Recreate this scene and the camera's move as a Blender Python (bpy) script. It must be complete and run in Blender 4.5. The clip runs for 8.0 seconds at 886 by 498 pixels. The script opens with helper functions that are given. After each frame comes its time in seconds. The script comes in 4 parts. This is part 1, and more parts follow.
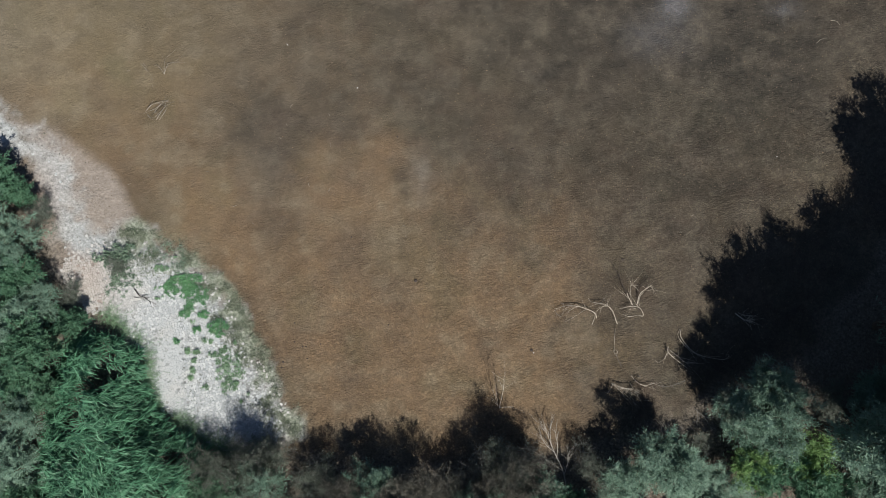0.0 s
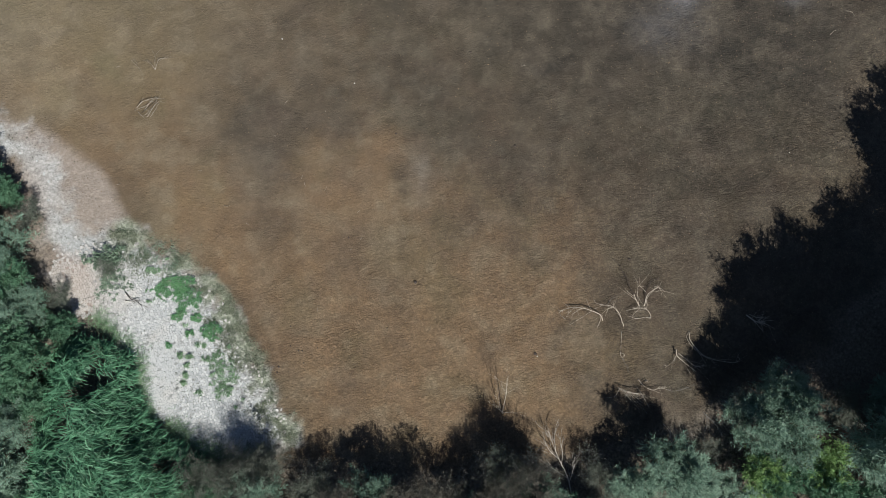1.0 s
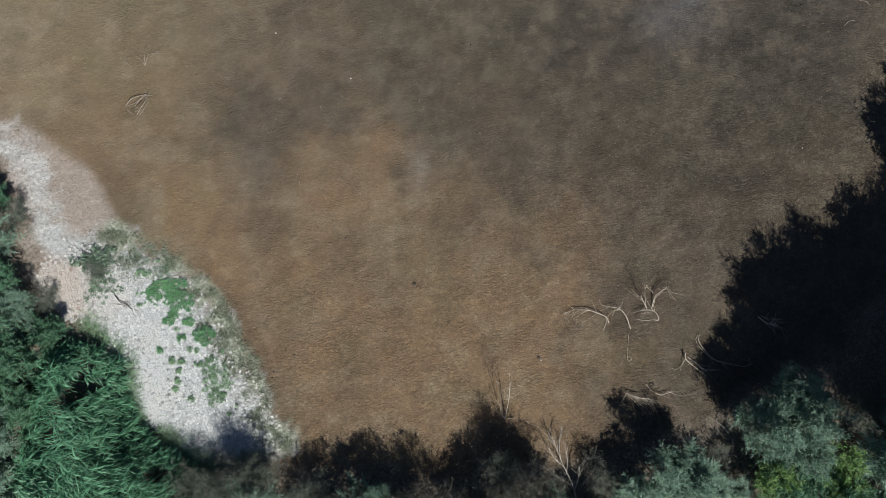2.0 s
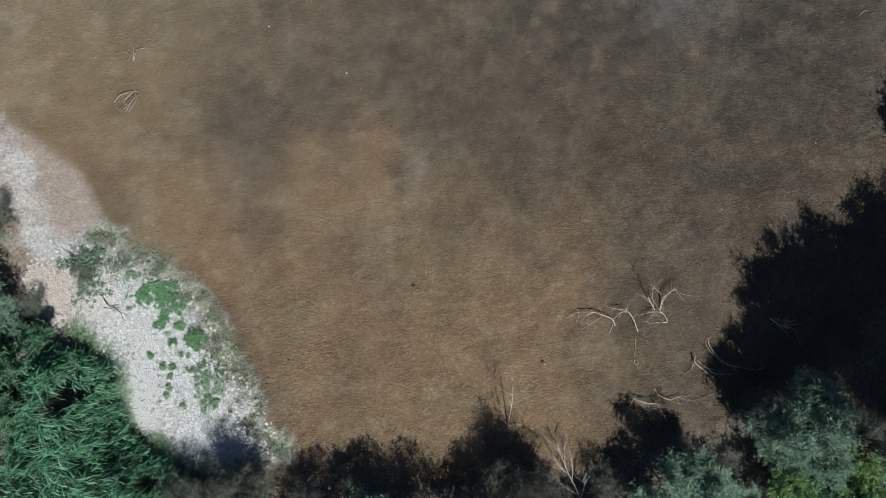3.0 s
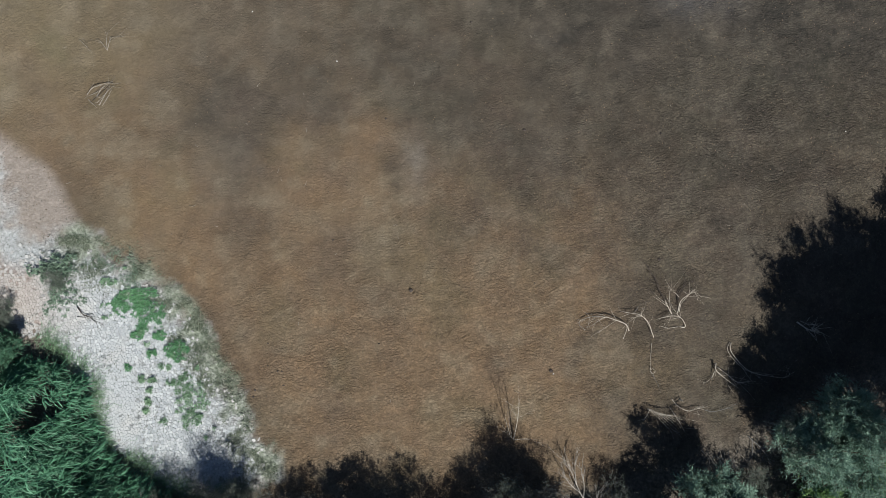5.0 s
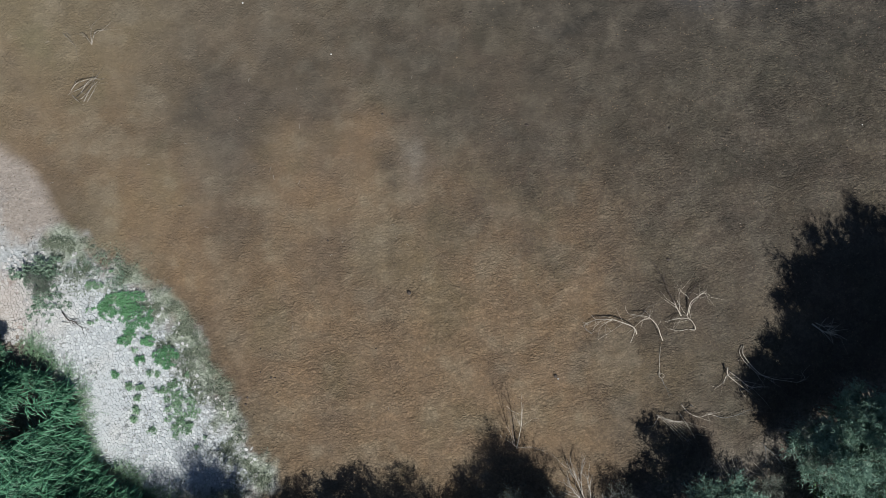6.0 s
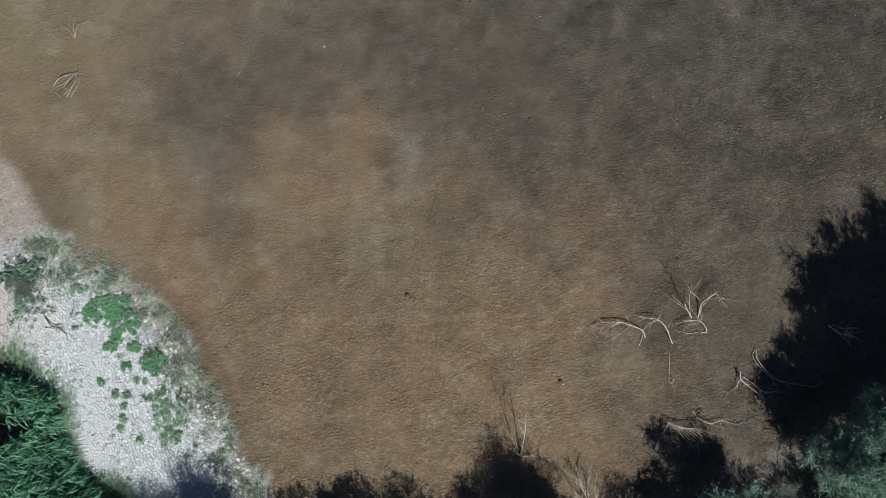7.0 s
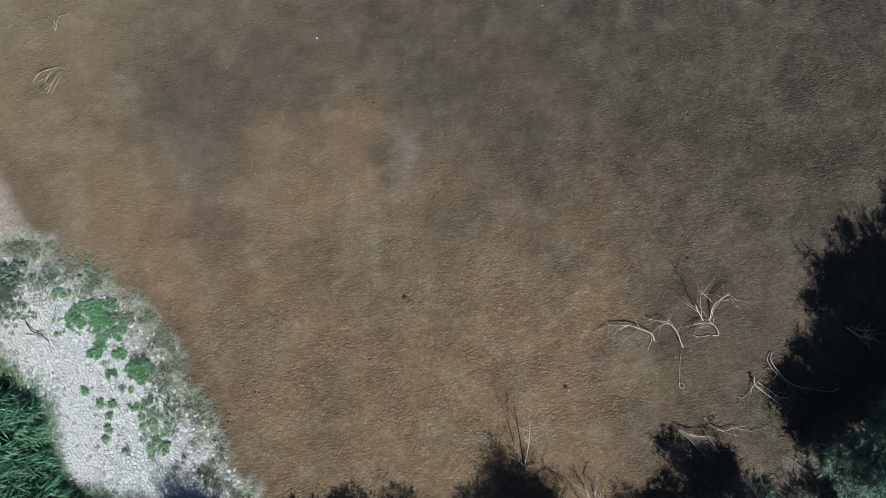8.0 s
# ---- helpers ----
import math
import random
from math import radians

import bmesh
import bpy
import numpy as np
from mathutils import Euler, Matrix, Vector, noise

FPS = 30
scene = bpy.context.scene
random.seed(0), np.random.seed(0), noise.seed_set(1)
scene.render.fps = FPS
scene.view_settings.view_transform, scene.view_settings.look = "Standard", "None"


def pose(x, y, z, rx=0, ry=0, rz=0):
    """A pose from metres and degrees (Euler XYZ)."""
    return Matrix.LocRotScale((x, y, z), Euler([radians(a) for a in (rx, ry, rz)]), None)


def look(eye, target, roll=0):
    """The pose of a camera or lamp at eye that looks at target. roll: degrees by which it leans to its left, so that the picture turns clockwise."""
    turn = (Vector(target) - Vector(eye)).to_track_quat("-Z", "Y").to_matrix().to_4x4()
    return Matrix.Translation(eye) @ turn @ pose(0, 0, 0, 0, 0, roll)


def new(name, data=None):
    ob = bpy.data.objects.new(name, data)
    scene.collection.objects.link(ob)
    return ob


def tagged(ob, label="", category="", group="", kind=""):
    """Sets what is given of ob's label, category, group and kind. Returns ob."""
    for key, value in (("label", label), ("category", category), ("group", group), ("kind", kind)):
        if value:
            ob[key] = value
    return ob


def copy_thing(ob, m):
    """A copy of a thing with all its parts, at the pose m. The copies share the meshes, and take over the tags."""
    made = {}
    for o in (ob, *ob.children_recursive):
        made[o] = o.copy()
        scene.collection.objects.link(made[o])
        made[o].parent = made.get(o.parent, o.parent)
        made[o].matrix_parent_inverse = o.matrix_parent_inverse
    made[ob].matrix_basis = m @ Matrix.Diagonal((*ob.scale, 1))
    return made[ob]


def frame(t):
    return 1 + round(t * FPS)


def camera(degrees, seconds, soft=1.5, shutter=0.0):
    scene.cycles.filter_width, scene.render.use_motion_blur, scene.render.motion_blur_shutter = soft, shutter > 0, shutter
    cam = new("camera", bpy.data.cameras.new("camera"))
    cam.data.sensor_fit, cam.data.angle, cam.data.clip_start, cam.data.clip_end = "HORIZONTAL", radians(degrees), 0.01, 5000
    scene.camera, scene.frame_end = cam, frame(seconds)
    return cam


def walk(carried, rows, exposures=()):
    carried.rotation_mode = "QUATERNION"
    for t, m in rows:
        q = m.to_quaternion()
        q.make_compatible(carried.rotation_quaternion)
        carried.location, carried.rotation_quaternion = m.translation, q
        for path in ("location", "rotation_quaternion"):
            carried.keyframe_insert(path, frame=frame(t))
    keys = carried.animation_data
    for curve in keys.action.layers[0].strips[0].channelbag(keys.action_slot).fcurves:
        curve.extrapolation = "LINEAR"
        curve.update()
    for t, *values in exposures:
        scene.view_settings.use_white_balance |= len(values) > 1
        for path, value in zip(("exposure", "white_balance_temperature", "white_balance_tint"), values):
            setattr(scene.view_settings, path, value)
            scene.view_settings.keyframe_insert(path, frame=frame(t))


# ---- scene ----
LENS = 72.0
cam = camera(LENS, 8.0, soft=0.75)
# seconds, eye (m), turn about x, y and z (degrees); all zero looks straight down with +y at the top
PATH = [
    (0, -1.934, -1.302, 20.056, 3.79, -5.50, -0.72),
    (0.5, -1.836, -1.231, 19.746, 3.67, -5.28, -0.80),
    (1, -1.740, -1.163, 19.434, 3.55, -5.07, -0.88),
    (1.5, -1.648, -1.096, 19.120, 3.44, -4.87, -0.97),
    (3, -1.389, -0.907, 18.162, 3.12, -4.31, -1.26),
    (3.5, -1.308, -0.849, 17.838, 3.01, -4.14, -1.37),
    (4, -1.230, -0.792, 17.512, 2.91, -3.98, -1.48),
    (4.5, -1.155, -0.737, 17.184, 2.81, -3.82, -1.60),
    (6, -0.948, -0.583, 16.184, 2.52, -3.40, -1.97),
    (6.5, -0.885, -0.536, 15.846, 2.42, -3.27, -2.11),
    (7, -0.824, -0.491, 15.506, 2.33, -3.15, -2.25),
    (7.5, -0.767, -0.448, 15.163, 2.25, -3.04, -2.39),
    (8, -0.712, -0.406, 14.818, 2.16, -2.94, -2.54),
]
EXPOSURE = 0.57
walk(cam, [(t, pose(x, y, z, rx, ry, rz)) for t, x, y, z, rx, ry, rz in PATH], [(0, EXPOSURE, 6430, 9), (8, EXPOSURE, 6060, 8)])

# ---- light: a clear sun from -y and a little +x ----
SUN_UP = 45.0
SUN_SIDE = 0.45
world = bpy.data.worlds.new("sky")
scene.world = world
world.use_nodes = True
wn = world.node_tree.nodes
sky = wn.new("ShaderNodeTexSky")
sky.sky_type = "NISHITA"
sky.sun_disc = False
sky.air_density, sky.dust_density, sky.ozone_density = 0.6, 0.3, 1.5
sky.sun_elevation = radians(SUN_UP)
sky.sun_rotation = math.pi - math.atan(SUN_SIDE)
world.node_tree.links.new(sky.outputs[0], wn["Background"].inputs[0])
wn["Background"].inputs[1].default_value = 0.05
sun_data = bpy.data.lights.new("sun", "SUN")
sun_data.energy = 5.0
sun_data.angle = radians(0.5)
sun_data.color = (1.0, 0.95, 0.87)
sun = new("sun", sun_data)
sun.matrix_basis = look((60 * math.sin(math.atan(SUN_SIDE)), -60 * math.cos(math.atan(SUN_SIDE)), 60 * math.tan(radians(SUN_UP))), (0, 0, 0))


# ---- noise and geometry helpers ----
def hash2(i, j, seed):
    h = (i.astype(np.int64) * 374761393 + j.astype(np.int64) * 668265263 + seed * 1442695041) & 0x7FFFFFFF
    h = ((h ^ (h >> 13)) * 1274126177) & 0x7FFFFFFF
    return ((h ^ (h >> 16)) & 0xFFFFF) / 0xFFFFF


def vnoise(x, y, size, seed=0):
    """Smooth value noise, 0 to 1, with cells of that size."""
    u, v = np.asarray(x, float) / size, np.asarray(y, float) / size
    i, j = np.floor(u), np.floor(v)
    a, b = u - i, v - j
    a, b = a * a * (3 - 2 * a), b * b * (3 - 2 * b)
    p = hash2(i, j, seed) * (1 - a) + hash2(i + 1, j, seed) * a
    q = hash2(i, j + 1, seed) * (1 - a) + hash2(i + 1, j + 1, seed) * a
    return p * (1 - b) + q * b


def fbm(x, y, size, octaves=4, seed=0):
    total, amp, norm = 0.0, 1.0, 0.0
    for k in range(octaves):
        c, s = math.cos(0.7 * k), math.sin(0.7 * k)
        total = total + amp * vnoise(c * np.asarray(x) - s * np.asarray(y), s * np.asarray(x) + c * np.asarray(y), size / 2**k, seed + 17 * k)
        norm += amp
        amp *= 0.55
    return total / norm


def smooth(a, b, x):
    t = np.clip((x - a) / (b - a), 0, 1)
    return t * t * (3 - 2 * t)


def inside(poly, x, y):
    """Signed distance to a polygon, positive inside."""
    x, y = np.asarray(x, float), np.asarray(y, float)
    dist, odd = np.full(x.shape, 1e9), np.zeros(x.shape, bool)
    for (ax, ay), (bx, by) in zip(poly, poly[1:] + poly[:1]):
        ux, uy = bx - ax, by - ay
        t = np.clip(((x - ax) * ux + (y - ay) * uy) / (ux * ux + uy * uy), 0, 1)
        dist = np.minimum(dist, np.hypot(x - ax - t * ux, y - ay - t * uy))
        if ay != by:
            odd ^= ((ay > y) != (by > y)) & (x < (bx - ax) * (y - ay) / (by - ay) + ax)
    return np.where(odd, dist, -dist)


def blob(x, y, cx, cy, rx, ry):
    return np.exp(-(((x - cx) / rx) ** 2 + ((y - cy) / ry) ** 2))


def mesh_from(name, verts, faces, material, smooth_faces=False):
    me = bpy.data.meshes.new(name)
    me.from_pydata([tuple(v) for v in np.asarray(verts).tolist()], [], faces)
    me.materials.append(material)
    if smooth_faces:
        me.polygons.foreach_set("use_smooth", np.ones(len(me.polygons), bool))
    me.update()
    return me


def part(name, me, parent, label=""):
    ob = new(name, me)
    ob.parent = parent
    return tagged(ob, label)


def tubes(lines, sides=5):
    """Tapered tubes along polylines: each line is (points, radii)."""
    verts, faces, n = [], [], 0
    ring = np.arange(sides) * 2 * math.pi / sides
    for pts, radii in lines:
        pts = np.asarray(pts, float)
        tang = np.gradient(pts, axis=0)
        tang /= np.linalg.norm(tang, axis=1)[:, None] + 1e-9
        ref = np.array([0.31, 0.95, 0.1]) if abs(tang[0, 2]) > 0.8 else np.array([0.1, 0.05, 1.0])
        a = np.cross(tang, ref)
        a /= np.linalg.norm(a, axis=1)[:, None] + 1e-9
        b = np.cross(tang, a)
        r = np.asarray(radii, float)[:, None, None]
        ringv = pts[:, None] + r * (np.cos(ring)[None, :, None] * a[:, None] + np.sin(ring)[None, :, None] * b[:, None])
        verts.append(ringv.reshape(-1, 3))
        k = len(pts)
        for i in range(k - 1):
            for s in range(sides):
                t = (s + 1) % sides
                faces.append((n + i * sides + s, n + i * sides + t, n + (i + 1) * sides + t, n + (i + 1) * sides + s))
        faces.append(tuple(n + s for s in range(sides))[::-1])
        faces.append(tuple(n + (k - 1) * sides + s for s in range(sides)))
        n += k * sides
    return np.concatenate(verts), faces


def blades(base, along, up, length, width, droop=0.0, needle=False):
    """Pointed leaves (needle: slim sprigs) from arrays of bases and directions."""
    along = along / (np.linalg.norm(along, axis=1)[:, None] + 1e-9)
    side = np.cross(along, up)
    side /= np.linalg.norm(side, axis=1)[:, None] + 1e-9
    mid = base + along * (0.45 * length)[:, None]
    tip = base + along * length[:, None] - np.array([0, 0, 1.0]) * (droop * length)[:, None]
    if needle:
        v = np.stack([base + side * (width / 2)[:, None], tip, base - side * (width / 2)[:, None]], 1).reshape(-1, 3)
        return v, np.arange(len(v)).reshape(-1, 3).tolist()
    v = np.stack([base, mid + side * (width / 2)[:, None], tip, mid - side * (width / 2)[:, None]], 1).reshape(-1, 3)
    return v, np.arange(len(v)).reshape(-1, 4).tolist()


def curve(points, steps=6):
    """Catmull-Rom through a few points."""
    p = np.asarray(points, float)
    if len(p) < 3:
        return np.linspace(p[0], p[-1], steps)
    p = np.vstack([2 * p[0] - p[1], p, 2 * p[-1] - p[-2]])
    out = []
    for i in range(1, len(p) - 2):
        for t in np.linspace(0, 1, steps, endpoint=False):
            out.append(0.5 * (2 * p[i] + (p[i + 1] - p[i - 1]) * t + (2 * p[i - 1] - 5 * p[i] + 4 * p[i + 1] - p[i + 2]) * t * t
                              + (3 * p[i] - p[i - 1] - 3 * p[i + 1] + p[i + 2]) * t**3))
    return np.array(out + [p[-2]])


# ---- materials ----
def material(name, rough=0.8):
    m = bpy.data.materials.new(name)
    m.use_nodes = True
    nt = m.node_tree
    bsdf = nt.nodes["Principled BSDF"]
    bsdf.inputs["Roughness"].default_value = rough
    bsdf.inputs["Specular IOR Level"].default_value = 0.25
    return m, nt, bsdf


def node(nt, kind, **values):
    n = nt.nodes.new(kind)
    for k, v in values.items():
        n.inputs[k].default_value = v
    return n


def noise_node(nt, where, scale, detail=4.0, rough=0.6):
    n = node(nt, "ShaderNodeTexNoise", Scale=scale, Detail=detail, Roughness=rough)
    nt.links.new(where, n.inputs["Vector"])
    return n.outputs["Fac"]


def ramp(nt, fac, a, b, lo=0.0, hi=1.0):
    n = node(nt, "ShaderNodeMapRange")
    n.inputs[1].default_value, n.inputs[2].default_value, n.inputs[3].default_value, n.inputs[4].default_value = a, b, lo, hi
    nt.links.new(fac, n.inputs[0])
    return n.outputs[0]


def mixed(nt, fac, a, b, blend="MIX"):
    n = nt.nodes.new("ShaderNodeMix")
    n.data_type, n.blend_type = "RGBA", blend
    for value, index in ((fac, 0), (a, 6), (b, 7)):
        if isinstance(value, (float, int)):
            n.inputs[index].default_value = value
        elif isinstance(value, tuple):
            n.inputs[index].default_value = (*value, 1)
        else:
            nt.links.new(value, n.inputs[index])
    return n.outputs[2]


def maths(nt, op, a, b):
    n = nt.nodes.new("ShaderNodeMath")
    n.operation = op
    for value, index in ((a, 0), (b, 1)):
        if isinstance(value, (float, int)):
            n.inputs[index].default_value = value
        else:
            nt.links.new(value, n.inputs[index])
    return n.outputs[0]


def bump(nt, bsdf, height, strength, distance):
    n = node(nt, "ShaderNodeBump", Strength=strength, Distance=distance)
    nt.links.new(height, n.inputs["Height"])
    nt.links.new(n.outputs[0], bsdf.inputs["Normal"])


def attribute(nt, name):
    n = nt.nodes.new("ShaderNodeAttribute")
    n.attribute_name = name
    return n.outputs["Fac"]


def crackle(nt, at, scale, jitter, open_to):
    """Raised polygons with sunk joints between them: 0 in a joint, 1 on a polygon, and the polygon's own random number."""
    wob = node(nt, "ShaderNodeTexNoise", Scale=scale * 0.9, Detail=3.0, Roughness=0.6)
    nt.links.new(at, wob.inputs["Vector"])
    off = nt.nodes.new("ShaderNodeVectorMath")
    off.operation = "MULTIPLY_ADD"
    nt.links.new(wob.outputs["Color"], off.inputs[0])
    off.inputs[1].default_value = (jitter, jitter, jitter)
    nt.links.new(at, off.inputs[2])
    edge = node(nt, "ShaderNodeTexVoronoi", Scale=scale)
    edge.feature = "DISTANCE_TO_EDGE"
    cell = node(nt, "ShaderNodeTexVoronoi", Scale=scale)
    for v in (edge, cell):
        nt.links.new(off.outputs[0], v.inputs["Vector"])
    own = nt.nodes.new("ShaderNodeSeparateColor")
    nt.links.new(cell.outputs["Color"], own.inputs[0])
    return ramp(nt, edge.outputs["Distance"], 0.0, open_to), own.outputs[0]


def ground_material():
    m, nt, bsdf = material("lake_bed_mud", 0.9)
    at = nt.nodes.new("ShaderNodeNewGeometry").outputs["Position"]
    big, mid, fine = noise_node(nt, at, 0.55, 5), noise_node(nt, at, 1.7, 4), noise_node(nt, at, 11.0, 6, 0.7)
    grain = noise_node(nt, at, 38.0, 4, 0.7)
    plate, own = crackle(nt, at, 12.5, 0.10, 0.42)
    small, own_small = crackle(nt, at, 27.0, 0.05, 0.40)
    warm = attribute(nt, "warm")
    coarse = attribute(nt, "coarse")
    warm_n = maths(nt, "ADD", warm, maths(nt, "MULTIPLY", maths(nt, "SUBTRACT", big, 0.5), 0.35))
    warm_n = maths(nt, "ADD", warm_n, maths(nt, "MULTIPLY", maths(nt, "SUBTRACT", mid, 0.5), 0.32))
    col = mixed(nt, ramp(nt, warm_n, 0.0, 1.0), (0.044, 0.0393, 0.0318), (0.164, 0.111, 0.066))
    rust = noise_node(nt, at, 0.8, 4)
    col = mixed(nt, ramp(nt, rust, 0.48, 0.66, 0.0, 0.5), col, mixed(nt, warm, (0.073, 0.053, 0.043), (0.160, 0.110, 0.070)))
    col = mixed(nt, ramp(nt, big, 0.50, 0.72), col, mixed(nt, 0.10, col, (0.115, 0.10, 0.052)))
    col = mixed(nt, attribute(nt, "olive"), col, mixed(nt, warm, (0.048, 0.0455, 0.034), (0.128, 0.107, 0.062)))
    col = mixed(nt, attribute(nt, "murk"), col, (0.030, 0.0270, 0.0228))
    col = mixed(nt, attribute(nt, "plum"), col, (0.066, 0.0555, 0.046))
    col = mixed(nt, attribute(nt, "pale"), col, mixed(nt, warm, (0.085, 0.076, 0.064), (0.215, 0.178, 0.124)))
    col = mixed(nt, attribute(nt, "bluish"), col, (0.165, 0.168, 0.19))
    cloud = noise_node(nt, at, 1.15, 3, 0.5)
    col = mixed(nt, ramp(nt, cloud, 0.42, 0.66, 0.0, 0.30), col, mixed(nt, 0.45, col, (0.165, 0.135, 0.102)))
    col = mixed(nt, ramp(nt, noise_node(nt, at, 2.7, 3, 0.5), 0.46, 0.66, 0.0, 0.24), col, mixed(nt, 0.5, col, (0.15, 0.125, 0.098)))
    col = mixed(nt, 1.0, col, (0.90, 0.90, 0.882), "MULTIPLY")
    # the shore: damp pinkish silt, white dried mud, leaf litter
    speck = ramp(nt, fine, 0.35, 0.65)
    col = mixed(nt, attribute(nt, "damp"), col, mixed(nt, speck, (0.205, 0.176, 0.152), (0.265, 0.233, 0.206)))
    col = mixed(nt, attribute(nt, "bank"), col, mixed(nt, speck, (0.245, 0.257, 0.257), (0.425, 0.445, 0.448)))
    col = mixed(nt, attribute(nt, "pink"), col, mixed(nt, speck, (0.16, 0.125, 0.108), (0.34, 0.275, 0.24)))
    col = mixed(nt, attribute(nt, "land"), col, mixed(nt, speck, (0.085, 0.073, 0.058), (0.18, 0.155, 0.125)))
    col = mixed(nt, attribute(nt, "moss"), col, mixed(nt, speck, (0.085, 0.105, 0.068), (0.26, 0.285, 0.22)))
    tint = ramp(nt, fine, 0.25, 0.75, 0.87, 1.12)
    tint = maths(nt, "MULTIPLY", tint, maths(nt, "MULTIPLY", ramp(nt, grain, 0.3, 0.7, 0.95, 1.05), ramp(nt, noise_node(nt, at, 4.0, 4, 0.6), 0.3, 0.7, 0.93, 1.07)))
    tint = maths(nt, "MULTIPLY", tint, maths(nt, "MULTIPLY", ramp(nt, own, 0.0, 1.0, 0.83, 1.13), ramp(nt, own_small, 0.0, 1.0, 0.90, 1.08)))
    tint = maths(nt, "MULTIPLY", tint, ramp(nt, plate, 0.0, 0.4, 0.86, 1.02))
    tint = maths(nt, "ADD", 1.0, maths(nt, "MULTIPLY", maths(nt, "SUBTRACT", tint, 1.0), coarse))
    comb = nt.nodes.new("ShaderNodeCombineColor")
    for i in range(3):
        nt.links.new(tint, comb.inputs[i])
    col = mixed(nt, 1.0, col, comb.outputs[0], "MULTIPLY")
    nt.links.new(col, bsdf.inputs["Base Color"])
    h = maths(nt, "ADD", maths(nt, "MULTIPLY", fine, 0.24), maths(nt, "MULTIPLY", grain, 0.05))
    h = maths(nt, "ADD", h, maths(nt, "MULTIPLY", noise_node(nt, at, 5.5, 3, 0.5), 0.55))
    h = maths(nt, "ADD", h, maths(nt, "MULTIPLY", plate, 0.30))
    h = maths(nt, "ADD", h, maths(nt, "MULTIPLY", own, 0.25))
    h = maths(nt, "ADD", h, maths(nt, "MULTIPLY", small, 0.09))
    rough_patch = ramp(nt, noise_node(nt, at, 0.9, 4), 0.35, 0.65, 0.35, 1.05)
    bump(nt, bsdf, maths(nt, "MULTIPLY", maths(nt, "MULTIPLY", h, rough_patch), coarse), 1.0, 0.075)
    return m


def plate_material():
    m, nt, bsdf = material("dried_white_mud", 0.85)
    at = nt.nodes.new("ShaderNodeNewGeometry").outputs["Position"]
    rnd = nt.nodes.new("ShaderNodeNewGeometry").outputs["Random Per Island"]
    big, fine = noise_node(nt, at, 0.9, 4), noise_node(nt, at, 26.0, 5, 0.7)
    col = mixed(nt, ramp(nt, rnd, 0.0, 1.0), (0.30, 0.322, 0.332), (0.48, 0.502, 0.508))
    col = mixed(nt, attribute(nt, "tan"), col, (0.34, 0.275, 0.225))
    col = mixed(nt, ramp(nt, big, 0.52, 0.7, 0.0, 0.5), col, (0.46, 0.445, 0.41))
    col = mixed(nt, ramp(nt, fine, 0.50, 0.68, 0.0, 0.55), col, (0.20, 0.195, 0.18))
    nt.links.new(col, bsdf.inputs["Base Color"])
    bump(nt, bsdf, fine, 0.5, 0.01)
    return m


def leaf_material(name, dark, light, rough=0.55, glow=0.25):
    m, nt, bsdf = material(name, rough)
    geo = nt.nodes.new("ShaderNodeNewGeometry")
    info = nt.nodes.new("ShaderNodeObjectInfo")
    patch = noise_node(nt, geo.outputs["Position"], 1.7, 3)
    fac = maths(nt, "ADD", maths(nt, "MULTIPLY", geo.outputs["Random Per Island"], 0.55), maths(nt, "MULTIPLY", info.outputs["Random"], 0.2))
    fac = maths(nt, "ADD", fac, ramp(nt, patch, 0.3, 0.7, 0.0, 0.4))
    col = mixed(nt, ramp(nt, fac, 0.15, 1.0), dark, light)
    nt.links.new(col, bsdf.inputs["Base Color"])
    through_leaf = nt.nodes.new("ShaderNodeBsdfTranslucent")
    nt.links.new(col, through_leaf.inputs[0])
    mix = node(nt, "ShaderNodeMixShader", Fac=glow)
    nt.links.new(bsdf.outputs[0], mix.inputs[1])
    nt.links.new(through_leaf.outputs[0], mix.inputs[2])
    nt.links.new(mix.outputs[0], nt.nodes["Material Output"].inputs[0])
    return m


def wood_material(name, dark, light):
    m, nt, bsdf = material(name, 0.75)
    at = nt.nodes.new("ShaderNodeNewGeometry").outputs["Position"]
    a, b = noise_node(nt, at, 6.0, 4), noise_node(nt, at, 45.0, 4)
    col = mixed(nt, ramp(nt, a, 0.3, 0.7), dark, light)
    col = mixed(nt, ramp(nt, b, 0.5, 0.8, 0.0, 0.5), col, tuple(c * 0.5 for c in dark))
    nt.links.new(col, bsdf.inputs["Base Color"])
    bump(nt, bsdf, b, 0.4, 0.01)
    return m


MUD = ground_material()
PLATE = plate_material()
TEAL = leaf_material("grey_green_leaf", (0.072, 0.135, 0.098), (0.25, 0.375, 0.29), glow=0.3)
GREEN = leaf_material("deep_green_leaf", (0.042, 0.11, 0.066), (0.145, 0.285, 0.175), glow=0.3)
LIME = leaf_material("yellow_green_leaf", (0.07, 0.15, 0.05), (0.28, 0.44, 0.17))
OLIVE = leaf_material("dull_olive_leaf", (0.05, 0.062, 0.048), (0.15, 0.175, 0.14))
REED = leaf_material("reed_leaf", (0.014, 0.060, 0.032), (0.165, 0.38, 0.225), 0.45)
WEED = leaf_material("bright_weed_leaf", (0.06, 0.155, 0.075), (0.145, 0.31, 0.15))
DULL_WEED = leaf_material("dull_weed_leaf", (0.10, 0.17, 0.10), (0.225, 0.35, 0.21))
GREYWEED = leaf_material("grey_weed_leaf", (0.075, 0.12, 0.08), (0.21, 0.29, 0.21))
